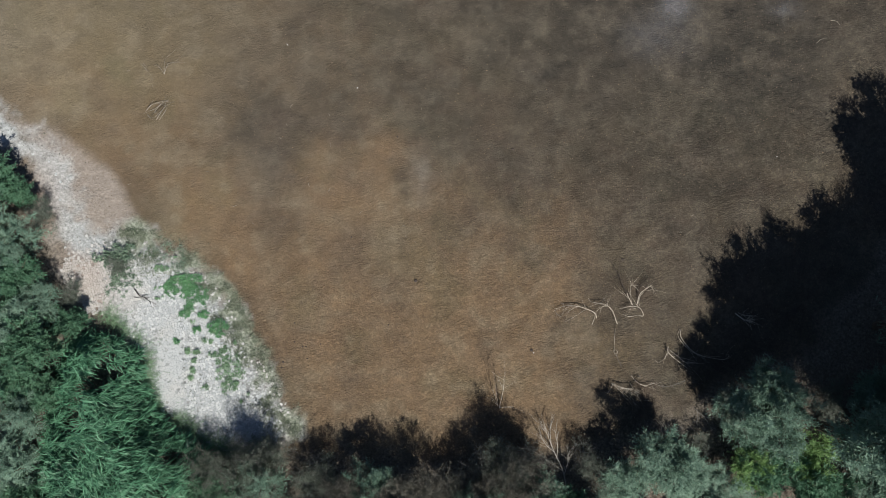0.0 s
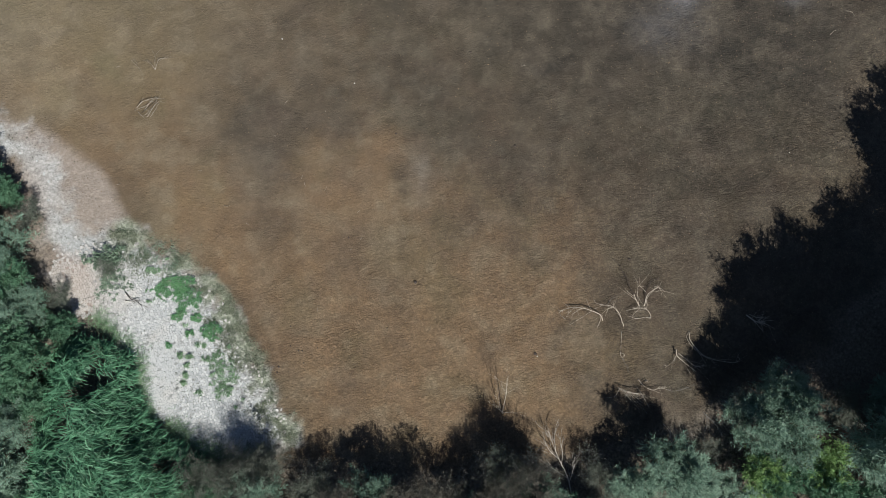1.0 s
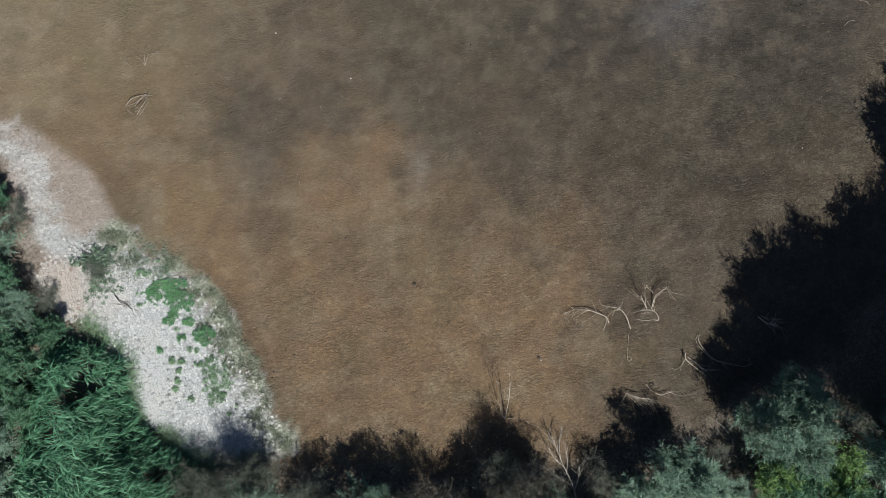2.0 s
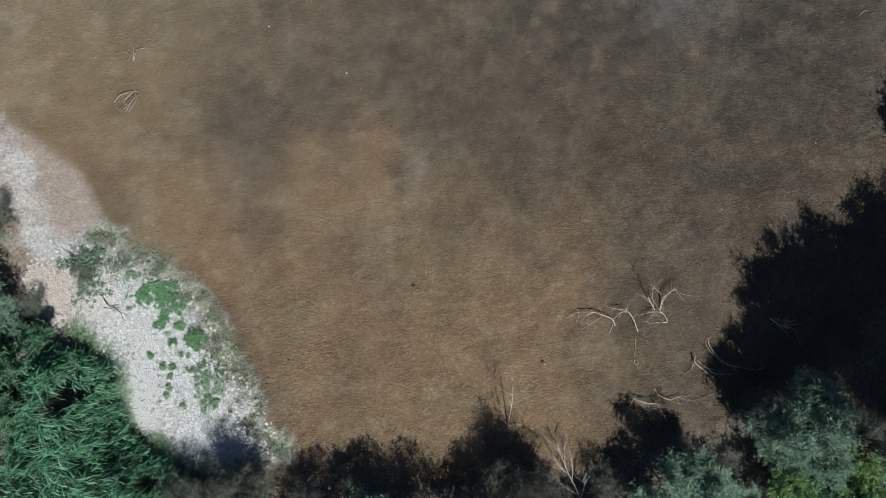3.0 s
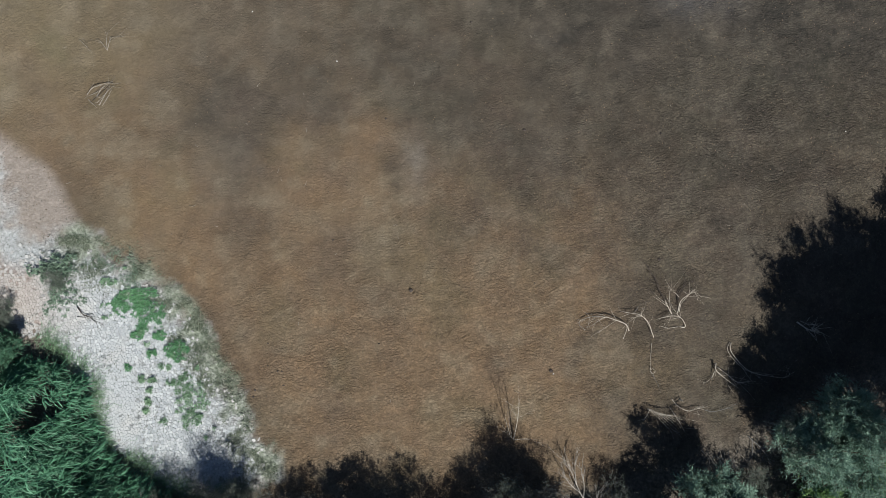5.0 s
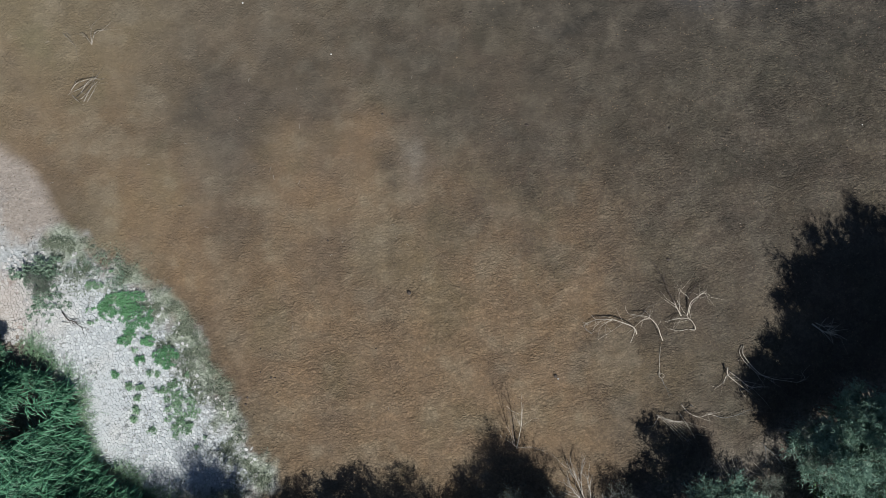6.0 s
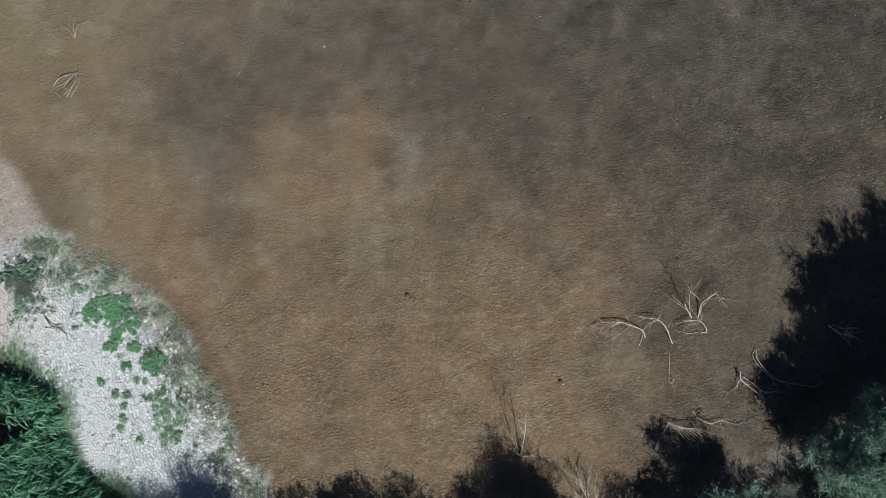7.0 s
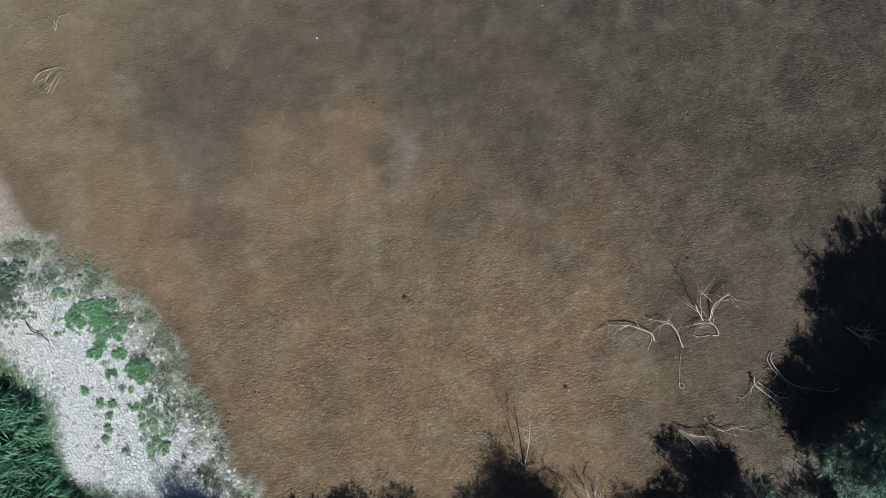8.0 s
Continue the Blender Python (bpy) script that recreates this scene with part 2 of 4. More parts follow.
GRASS = leaf_material("dry_grass_blade", (0.08, 0.105, 0.07), (0.27, 0.30, 0.22))
DRY = leaf_material("brown_grey_leaf", (0.042, 0.041, 0.035), (0.14, 0.138, 0.115))
LITTER = leaf_material("dead_leaf", (0.05, 0.055, 0.045), (0.16, 0.16, 0.13))
BARK = wood_material("brown_bark", (0.07, 0.05, 0.04), (0.17, 0.13, 0.10))
BLEACHED = wood_material("bleached_wood", (0.27, 0.235, 0.19), (0.50, 0.455, 0.39))
GREYWOOD = wood_material("grey_dead_wood", (0.10, 0.098, 0.094), (0.25, 0.24, 0.225))
MIDWOOD = wood_material("weathered_wood", (0.16, 0.14, 0.115), (0.33, 0.295, 0.25))
PALEBARK = wood_material("pale_grey_bark", (0.20, 0.185, 0.165), (0.40, 0.37, 0.33))
DARKWOOD = wood_material("dark_dead_wood", (0.025, 0.02, 0.018), (0.07, 0.055, 0.045))
STONE = wood_material("pale_stone", (0.36, 0.35, 0.33), (0.55, 0.54, 0.52))
CLOD = wood_material("mud_clod", (0.085, 0.067, 0.048), (0.17, 0.125, 0.085))

# ---- the ground: lake bed, white mud bank, wooded shore ----
OUTER = [(-17.0, 6.2), (-13.83, 4.26), (-13.4, 4.02), (-12.8, 3.5), (-12.35, 2.95), (-12.0, 2.3), (-11.77, 1.6), (-11.6, 0.83), (-10.97, 0.42),
         (-9.79, 0.47), (-9.32, 0.22), (-8.67, -0.14), (-7.97, -0.47), (-7.36, -1.1), (-6.83, -1.82), (-6.42, -2.63), (-6.03, -3.43), (-5.54, -4.33),
         (-5.06, -5.0), (-4.8, -5.58)]
INNER = [(-5.67, -6.34), (-6.87, -6.29), (-7.47, -6.01), (-8.16, -5.47), (-8.84, -4.98), (-9.24, -4.57), (-9.35, -3.79), (-9.47, -3.13), (-9.9, -2.65),
         (-10.41, -2.2), (-10.76, -1.9), (-11.16, -2.01), (-11.64, -1.48), (-11.95, -0.61), (-11.92, 0.1), (-12.1, 0.8), (-12.43, 1.86), (-12.96, 3.02),
         (-13.8, 3.31), (-17.0, 5.0)]
DAMP = [(-15.0, 5.5), (-13.9, 4.65), (-13.14, 4.34), (-12.2, 3.82), (-11.34, 3.36), (-10.47, 2.65), (-10.02, 2.07), (-9.74, 1.25), (-9.64, 0.66), (-9.83, 0.45),
        (-10.97, 0.2), (-12.0, 0.83), (-12.2, 1.69), (-12.4, 2.4), (-12.8, 3.0), (-13.8, 3.9)]
PINK = [(-11.97, 0.1), (-10.79, -0.23), (-10.6, -1.32), (-10.66, -2.2), (-11.16, -2.1), (-11.7, -1.48), (-12.05, -0.61)]
SHORE = [(-60, 30)] + INNER[::-1] + [(-4.8, -6.5), (0, -7.0), (5.0, -6.6), (8.0, -5.6), (9.5, -4.5), (12.5, -3.5), (15.0, -1.0), (18, 3),
         (26, 9), (60, 25), (60, -60), (-60, -60)]
BANK = OUTER + INNER
OCHRE = [(-9.5, 0.4), (-5.6, 2.3), (-1.4, 2.7), (1.6, 0.9), (4.1, -1.4), (4.8, -4.0), (3.4, -7.5), (-5.0, -7.5), (-7.2, -1.8)]


def along_edge(x, y):
    """Distance to the bank's edge on the lake side."""
    dist = np.full(np.shape(x), 1e9)
    for (ax, ay), (bx, by) in zip(OUTER[9:], OUTER[10:]):
        ux, uy = bx - ax, by - ay
        t = np.clip(((x - ax) * ux + (y - ay) * uy) / (ux * ux + uy * uy), 0, 1)
        dist = np.minimum(dist, np.hypot(x - ax - t * ux, y - ay - t * uy))
    return dist


def fields(x, y):
    """The ground's weights at points of the plan."""
    n1, n2 = fbm(x, y, 1.1, 4, 3) - 0.5, fbm(x, y, 0.35, 3, 9) - 0.5
    in_bank = inside(BANK, x, y)
    bank = smooth(-0.50, 0.20, in_bank + 0.5 * n1 + 0.9 * n2)
    damp = smooth(-0.12, 0.42, inside(DAMP, x, y) + 0.35 * n1 + 0.2 * n2) * 0.9
    land = smooth(-0.4, 0.5, inside(SHORE, x, y) + 1.0 * n1 + 0.4 * n2)
    gap = blob(x, y, -12.6, 1.5, 0.7, 1.6)
    land = land * (1 - 0.85 * gap)
    pink = 0.6 * gap + 0.85 * smooth(-0.35, 0.3, inside(PINK, x, y) + 0.8 * n1 + 0.4 * n2) + 0.35 * blob(x, y, -10.2, -1.9, 0.55, 0.6)
    d = along_edge(x, y) * np.where(in_bank > 0, 1, -1)
    rim = smooth(-0.55, -0.1, d + 0.7 * n1) * smooth(1.1, 0.0, d + 0.6 * n1) * (y > -6.5) * (1 - land)
    rim = np.maximum(rim, 0.95 * blob(x, y, -9.0, -0.05, 0.75, 0.42) * smooth(-0.3, 0.1, n1 + n2 + 0.15))
    w1, w2 = fbm(x, y, 2.5, 3, 21) - 0.5, fbm(x, y, 2.5, 3, 22) - 0.5
    v1, v2 = fbm(x, y, 0.8, 4, 23) - 0.5, fbm(x, y, 0.8, 4, 24) - 0.5
    wx, wy = x + 2.6 * w1 + 1.5 * v1, y + 2.6 * w2 + 1.5 * v2
    # nearer to their true outlines: single stains
    sx, sy = x + 0.4 * w1 + 0.8 * v1, y + 0.4 * w2 + 0.8 * v2
    warm = 0.16 + 0.62 * smooth(-2.2, 1.6, inside(OCHRE, wx, wy)) + 0.72 * blob(wx, wy, -11.0, 5.0, 4.0, 4.5)
    warm = warm + 0.3 * blob(wx, wy, 4.2, 0.2, 2.0, 1.5) + 0.22 * blob(wx, wy, -5.5, 7.5, 2.5, 1.8) + 0.2 * blob(wx, wy, 1.0, -4.0, 4.0, 2.5)
    warm = warm + 0.12 * smooth(0.45, 0.75, fbm(x, y, 1.8, 3, 53)) + 0.12 * blob(sx, sy, -3.3, 2.6, 2.0, 0.8) + 0.2 * blob(sx, sy, -1.7, 3.3, 1.2, 0.4)
    warm = warm + 0.12 * blob(sx, sy, -7.6, 1.8, 1.5, 1.7) - 0.22 * blob(sx, sy, -5.4, 2.4, 0.6, 1.6) - 0.25 * blob(sx, sy, -6.4, 3.9, 1.2, 1.2)
    warm = warm + 0.25 * blob(sx, sy, 3.9, -1.2, 0.6, 0.5) + 0.2 * blob(sx, sy, 1.6, 0.4, 0.7, 0.5) + 0.06 * blob(sx, sy, 6.0, -2.6, 2.0, 2.6)
    murk = 0.12 * blob(sx, sy, -5.38, 2.5, 0.5, 1.7) + 0.55 * blob(sx, sy, -1.3, 2.15, 0.42, 0.65) + 0.30 * blob(sx, sy, -5.4, 0.8, 0.9, 0.5)
    murk = murk + 0.03 * blob(sx, sy, -6.4, 4.0, 1.1, 1.1) + 0.5 * blob(sx, sy, 3.55, 6.0, 0.45, 0.22) + 0.3 * blob(sx, sy, 0.2, 0.9, 0.8, 0.7)
    murk = murk + 0.27 * blob(wx, wy, 0.5, 6.6, 5.0, 3.2) + 0.2 * blob(wx, wy, 4.0, 6.5, 3.0, 2.6) + 0.30 * blob(wx, wy, 8.5, 2.0, 5.5, 3.6) + 0.85 * blob(wx, wy, 9.5, 8.8, 8.0, 2.8) + 0.42 * blob(wx, wy, 10.5, 6.8, 5.5, 2.6)
    murk = murk + 0.07 * smooth(0.5, 0.75, fbm(x, y, 1.4, 4, 51))
    streak = np.abs((x + 12.05) * 0.35 - (y - 6.75)) + 0.3 * np.abs(v1)
    murk = murk + 0.30 * smooth(0.3, 0.0, streak) * smooth(0.9, 0.4, np.abs(x + 12.1)) + 0.25 * blob(sx, sy, -12.6, 5.8, 0.5, 0.3)
    murk = murk + 0.22 * smooth(-1.0, -0.35, d + 0.5 * n1) * smooth(0.2, -0.1, d) * (y > -6.5)
    plum = 0.35 * blob(sx, sy, -5.6, 2.0, 0.7, 1.4) + 0.25 * blob(sx, sy, -6.2, 4.0, 1.3, 1.3) + 0.4 * blob(sx, sy, 6.1, 5.4, 0.9, 0.6) + 0.35 * blob(sx, sy, -3.6, 4.0, 0.8, 0.5)
    plum = plum + 0.3 * smooth(0.52, 0.75, fbm(x, y, 1.6, 3, 58))
    pale = 0.55 * blob(wx, wy, -13.6, 6.5, 2.0, 4.0) + 0.25 * blob(wx, wy, -8.0, 7.4, 3.4, 2.0) + 0.30 * smooth(0.5, 0.78, fbm(x, y, 1.1, 4, 52))
    pale = pale + 0.34 * smooth(0.52, 0.78, fbm(x, y, 0.5, 3, 54)) + 0.45 * blob(sx, sy, -0.72, 2.55, 0.22, 0.9) + 0.3 * blob(sx, sy, -4.7, 1.7, 0.3, 0.3)
    pale = pale + 0.3 * smooth(0.10, 0.0, np.abs(x - 2.35 + 0.1 * v1)) * smooth(1.5, 0.6, np.abs(y - 6.7)) * smooth(0.35, 0.6, fbm(x, y, 0.4, 2, 57))
    olive = 0.75 * blob(wx, wy, -10.5, 7.5, 4.5, 3.0) + 0.55 * blob(wx, wy, 10.0, 5.5, 4.5, 3.0) + 0.55 * blob(sx, sy, -9.0, 1.1, 0.8, 0.9)
    olive = olive + 0.4 * smooth(0.5, 0.75, fbm(x, y, 1.5, 3, 59)) + 0.35 * blob(sx, sy, 6.3, -3.4, 2.0, 1.4)
    # pale bluish-grey patches, strongest at the far upper right
    bluish = 0.55 * blob(sx, sy, 8.3, 8.5, 0.6, 0.55) + 0.24 * blob(sx, sy, 7.5, 7.5, 1.1, 0.9) + 0.16 * blob(sx, sy, -0.6, 2.6, 0.35, 0.8) + 0.3 * blob(sx, sy, 12.4, 8.5, 0.6, 0.3)
    moss = 0.9 * rim * smooth(-0.2, 0.15, n1 + n2 + 0.1)
    coarse = 0.45 + 0.60 * smooth(5.5, -2.5, y - 0.4 * x) + 0.45 * smooth(2.0, 10.0, x) * smooth(-2.0, 3.0, y)
    weights = dict(olive=olive, coarse=coarse, bank=bank, damp=damp, land=land, pink=pink, moss=moss, warm=warm, murk=murk, plum=plum, pale=pale, bluish=bluish)
    return {key: np.clip(value, 0, 1.5 if key == "coarse" else 0.95) for key, value in weights.items()}


def height(x, y):
    x, y = np.asarray(x, float), np.asarray(y, float)
    near = smooth(60, 25, np.hypot(x, y))
    h = 0.05 * (fbm(x, y, 3.0, 3, 40) - 0.5) + 0.045 * (fbm(x, y, 0.45, 2, 41) - 0.5)
    return near * (h + 0.07 * smooth(-0.4, 0.8, inside(BANK, x, y)) + 0.10 * smooth(-0.3, 1.5, inside(SHORE, x, y)))


def build_ground():
    def line(a, b, step, far):
        mid = np.arange(a, b + step / 2, step)
        out = step * 1.35 ** np.arange(1, 60)
        out = np.cumsum(out)
        out = out[out < far]
        return np.concatenate([a - out[::-1], mid, b + out])
    xs, ys = line(-15.5, 17.5, 0.072, 1500), line(-9.5, 10.0, 0.072, 1500)
    gx, gy = np.meshgrid(xs, ys)
    x, y = gx.ravel(), gy.ravel()
    v = np.stack([x, y, height(x, y)], 1)
    w, n = len(xs), len(xs) * (len(ys) - 1)
    i = np.arange(n)
    i = i[i % w != w - 1]
    quads = np.stack([i, i + 1, i + w + 1, i + w], 1)
    me = bpy.data.meshes.new("ground")
    me.vertices.add(len(v))
    me.vertices.foreach_set("co", v.astype(np.float32).ravel())
    me.loops.add(quads.size)
    me.loops.foreach_set("vertex_index", quads.astype(np.int32).ravel())
    me.polygons.add(len(quads))
    me.polygons.foreach_set("loop_start", (np.arange(len(quads)) * 4).astype(np.int32))
    me.polygons.foreach_set("use_smooth", np.ones(len(quads), bool))
    me.update(calc_edges=True)
    for key, values in fields(x, y).items():
        me.attributes.new(key, "FLOAT", "POINT").data.foreach_set("value", values.astype(np.float32))
    me.materials.append(MUD)
    return tagged(new("ground", me), "dried brown lake bed with a white cracked mud bank", "lake bed", kind="structure")


ground = build_ground()


def on_ground(x, y):
    return float(height(np.array([x]), np.array([y]))[0])


# ---- shrubs and trees ----
def grow(rng, stems, tall, spread, forks, sprays, thick, woody):
    """Stems, plumes and their sprays. Gives the wood as tapered polylines and the sprays as arrays of starts and ends."""
    wood, start, end = [], [], []
    for s in range(stems):
        ang = 2 * math.pi * (s + rng.uniform(-0.4, 0.4)) / stems
        out = spread * rng.uniform(0.2, 1.0)
        top = np.array([out * math.cos(ang), out * math.sin(ang), tall * (rng.uniform(0.72, 1.0) - 0.35 * (out / spread) ** 2)])
        base = np.array([0.12 * math.cos(ang), 0.12 * math.sin(ang), -0.08])
        bend = base + (top - base) * 0.5 + np.array([-0.10 * out * math.cos(ang), -0.10 * out * math.sin(ang), 0.1 * tall])
        stem = curve([base, bend, top], 4) + 0.02 * rng.standard_normal((9, 3)) * np.linspace(0, 1, 9)[:, None]
        wood.append((stem, np.linspace(thick, thick * 0.2, 9)))
        for f in range(forks):
            t = rng.integers(3, 9)
            a = rng.uniform(0, 2 * math.pi)
            reach = spread * rng.uniform(0.3, 0.72) * (1.3 - 0.07 * t)
            d = np.array([math.cos(a), math.sin(a), rng.uniform(0.2, 1.3)])
            d[:2] += 0.5 * np.array([math.cos(ang), math.sin(ang)])
            d /= np.linalg.norm(d)
            spine = curve([stem[t], stem[t] + d * reach * 0.5 + np.array([0, 0, 0.06 * reach]), stem[t] + d * reach - np.array([0, 0, 0.05 * reach])], 2)
            wood.append((spine, np.linspace(thick * 0.38, thick * 0.08, len(spine))))
            for k in range(sprays):
                u = rng.random() ** 0.8
                p = spine[0] + (spine[-1] - spine[0]) * u + np.array([0, 0, 0.16 * reach * u * (1 - u)])
                e = d * 0.7 + rng.normal(0, 0.55, 3) + np.array([0, 0, 0.12])
                e *= reach * (0.62 - 0.25 * u) * rng.uniform(0.5, 1.3) / np.linalg.norm(e)
                start.append(p)
                end.append(p + e)
                if rng.random() < woody:
                    wood.append((np.stack([p, p + 0.95 * e]), (thick * 0.13, thick * 0.05)))
    return wood, np.array(start), np.array(end)


def leaves_on(rng, start, end, count, length, width, fluff):
    """Slim scale-leaved sprigs along the sprays, thinning out to the tips."""
    far = np.linalg.norm(end - end.mean(0), axis=1)
    share = 1.25 - 0.75 * np.minimum(far / np.percentile(far, 97), 1.0)
    k = rng.choice(len(start), count, p=share / share.sum())
    way = end[k] - start[k]
    base = start[k] + way * (rng.random(count) ** 1.15)[:, None] + rng.standard_normal((count, 3)) * (fluff * rng.uniform(0.3, 1.5, count) ** 2)[:, None]
    along = way / (np.linalg.norm(way, axis=1)[:, None] + 1e-9) + rng.standard_normal((count, 3)) * 0.55
    up = rng.standard_normal((count, 3)) * 0.7 + np.array([0, -0.3, 1.0])
    size = rng.uniform(0.55, 1.35, count)
    base[:, 2] = np.maximum(base[:, 2], 0.05)
    return blades(base, along, up, length * size, width * size, 0.08, True)


KINDS = {
    # kind: name, category, label, leaf, bark, stems, forks, sprays, leaves, leaf length, width, fluff, stem radius, share of sprays with visible wood
    "teal": ("tamarisk_shrub", "shrub", "feathery grey-green tamarisk shrub on the lake shore", TEAL, BARK, 12, 14, 10, 22000, 0.090, 0.020, 0.030, 0.022, 0.12),
    "teal_b": ("tamarisk_shrub", "shrub", "feathery grey-green tamarisk shrub on the lake shore", TEAL, BARK, 10, 15, 10, 20000, 0.088, 0.020, 0.032, 0.022, 0.12),
    "tree": ("tamarisk_tree", "tree", "tall grey-green tamarisk tree casting a long shadow", TEAL, BARK, 16, 20, 10, 46000, 0.16, 0.042, 0.075, 0.05, 0.12),
    "green": ("willow_shrub", "shrub", "deep green leafy willow shrub on the shore", GREEN, BARK, 11, 13, 9, 20000, 0.10, 0.022, 0.024, 0.022, 0.08),
    "lime": ("sunlit_shrub", "shrub", "bright yellow-green leafy shrub among grey-green ones", LIME, BARK, 9, 11, 8, 13000, 0.08, 0.024, 0.024, 0.020, 0.1),
    "olive": ("sparse_shrub", "shrub", "dull olive half-bare shrub with thin twigs", OLIVE, GREYWOOD, 10, 11, 8, 7500, 0.055, 0.011, 0.04, 0.009, 0.7),
    "brown": ("dry_shrub", "shrub", "dry half-bare shrub of dense grey-brown twigs", DRY, MIDWOOD, 12, 13, 9, 13000, 0.06, 0.013, 0.034, 0.010, 0.6),
    "bare": ("bare_shrub", "shrub", "leafless grey shrub with many fine twigs", OLIVE, GREYWOOD, 11, 10, 9, 1800, 0.05, 0.010, 0.03, 0.010, 1.0),
}
first = {}


def plant(kind, x, y, tall, wide, turn=0.0, lean=(0.0, 0.0)):
    """A shrub or tree of that height and crown radius."""
    name, category, label, leaf, bark, stems, forks, sprays, count, ll, lw, fluff, thick, woody = KINDS[kind]
    m = Matrix.LocRotScale((x, y, on_ground(x, y)), Euler((lean[0], lean[1], radians(turn))), (wide, wide, tall))
    if kind in first:
        ob, built = first[kind]
        made = copy_thing(ob, m @ Matrix.Diagonal((1 / built[0], 1 / built[0], 1 / built[1], 1)))
        return made
    rng = np.random.default_rng(len(first) * 7 + 5)
    wood, start, end = grow(rng, stems, tall * 0.93, wide * 0.9, forks, sprays, thick, woody)
    inv = np.array([1 / wide, 1 / wide, 1 / tall])
    ob = new(name)
    v, f = tubes(wood, 3)
    part("trunk", mesh_from("trunk", v * inv, f, bark, True), ob)
    v, f = leaves_on(rng, start, end, count, ll, lw, fluff)
    part("crown", mesh_from("crown", v * inv, f, leaf), ob)
    ob.matrix_basis = m
    first[kind] = (ob, (wide, tall))
    return tagged(ob, label, category, "shrubs on the shore")


# tall trees whose long shadows lie on the lake bed
plant("tree", 14.3, -6.1, 7.5, 2.03, 0)
plant("tree", 13.75, -6.0, 7.9, 1.64, 100)
plant("tree", 12.35, -6.0, 6.7, 1.47, 320)
plant("tree", 16.2, -4.5, 6.3, 2.26, 140)
plant("tree", 15.2, -2.8, 4.6, 1.69, 60)
plant("tree", 17.6, -2.4, 5.8, 1.81, 200)
plant("tree", 17.7, 0.2, 6.1, 2.15, 30)
plant("tree", 18.8, -5.2, 6.0, 2.49, 260)
# two unseen trees, added to shade lit gaps between the other shadows
plant("tree", 17.0, -7.0, 6.2, 2.15, 20)
plant("tree", 16.1, -8.3, 6.6, 2.15, 230)
# lower crowns at their feet
plant("teal", 10.25, -5.6, 2.8, 1.3, 0)
plant("teal_b", 10.8, -4.9, 2.0, 0.9, 70)
plant("teal_b", 9.5, -5.3, 2.5, 1.0, 170)
plant("olive", 9.15, -5.2, 2.2, 0.85, 60)
plant("teal", 10.2, -4.6, 2.9, 0.9, 250)
plant("teal_b", 9.75, -5.75, 1.6, 0.8, 200)
plant("olive", -6.9, -6.9, 1.4, 0.8, 10)
plant("olive", -5.7, -7.0, 1.7, 0.85, 130)
plant("lime", 11.9, -6.95, 1.5, 1.1, 0)
plant("lime", 9.75, -7.2, 1.5, 0.9, 120)
plant("green", 10.3, -7.3, 1.4, 1.0, 0)
plant("teal", 13.6, -7.2, 1.6, 1.0, 90)
plant("teal_b", 14.6, -5.0, 1.3, 1.1, 210)
plant("green", 12.0, -8.0, 1.6, 1.2, 220)
plant("teal_b", 14.2, -7.6, 2.0, 1.3, 120)
plant("teal", 13.4, -8.6, 1.7, 1.2, 40)
plant("olive", 13.0, -5.3, 1.0, 1.0, 20)
plant("teal", 9.0, -8.0, 1.2, 1.2, 300)
# along the foot of the lake bed
plant("teal", 6.4, -6.85, 2.1, 1.1, 40)
plant("teal_b", 7.1, -6.8, 1.9, 0.85, 240)
plant("teal_b", 5.5, -7.5, 1.25, 0.9, 0)
plant("teal_b", 7.6, -7.6, 1.3, 1.1, 80)
plant("olive", 8.3, -6.6, 0.7, 0.6, 0)
plant("bare", 4.6, -6.9, 0.8, 0.8, 0)
plant("olive", 4.9, -7.3, 1.2, 0.8, 90)
plant("teal", 2.6, -7.8, 1.4, 1.1, 150)
plant("green", 3.7, -8.3, 1.3, 0.9, 10)
plant("bare", 2.3, -6.8, 1.6, 1.0, 60)
plant("brown", 2.35, -7.2, 2.3, 1.1, 20)
plant("teal_b", 2.75, -7.6, 1.9, 0.8, 160)
plant("teal", 1.0, -8.0, 2.0, 0.8, 330)
plant("bare", 1.95, -6.75, 2.3, 0.8, 110)
plant("olive", 1.75, -6.7, 1.7, 0.9, 75)
plant("brown", 1.3, -7.5, 2.1, 1.0, 280)
plant("bare", 1.2, -7.0, 1.4, 0.9, 160)
plant("teal_b", 1.5, -8.3, 1.5, 0.9, 60)
plant("teal", 0.5, -8.2, 1.5, 0.8, 60)
plant("bare", 0.2, -7.5, 1.1, 0.8, 120)
plant("brown", -0.55, -7.5, 2.0, 1.0, 200)
plant("bare", -0.9, -7.4, 1.3, 0.7, 40)
plant("brown", -1.5, -7.6, 2.1, 1.0, 10)
plant("brown", -3.1, -7.5, 1.9, 0.95, 230)
plant("teal", -2.3, -7.3, 1.75, 0.85, 130)
plant("bare", -4.1, -6.9, 1.0, 0.7, 75)
plant("teal_b", -3.4, -8.5, 1.7, 1.0, 300)
plant("olive", -4.0, -7.1, 1.3, 0.8, 140)
plant("teal", -5.7, -7.1, 1.7, 0.95, 310)
plant("olive", -4.9, -7.9, 1.2, 0.8, 80)
plant("olive", -5.5, -6.2, 0.4, 0.6, 220)
plant("bare", -5.4, -6.4, 0.8, 0.7, 270)
plant("bare", -6.3, -6.7, 1.5, 0.9, 200)
plant("olive", -5.55, -6.35, 1.9, 0.75, 310)
plant("bare", -6.0, -6.2, 1.5, 0.7, 15)
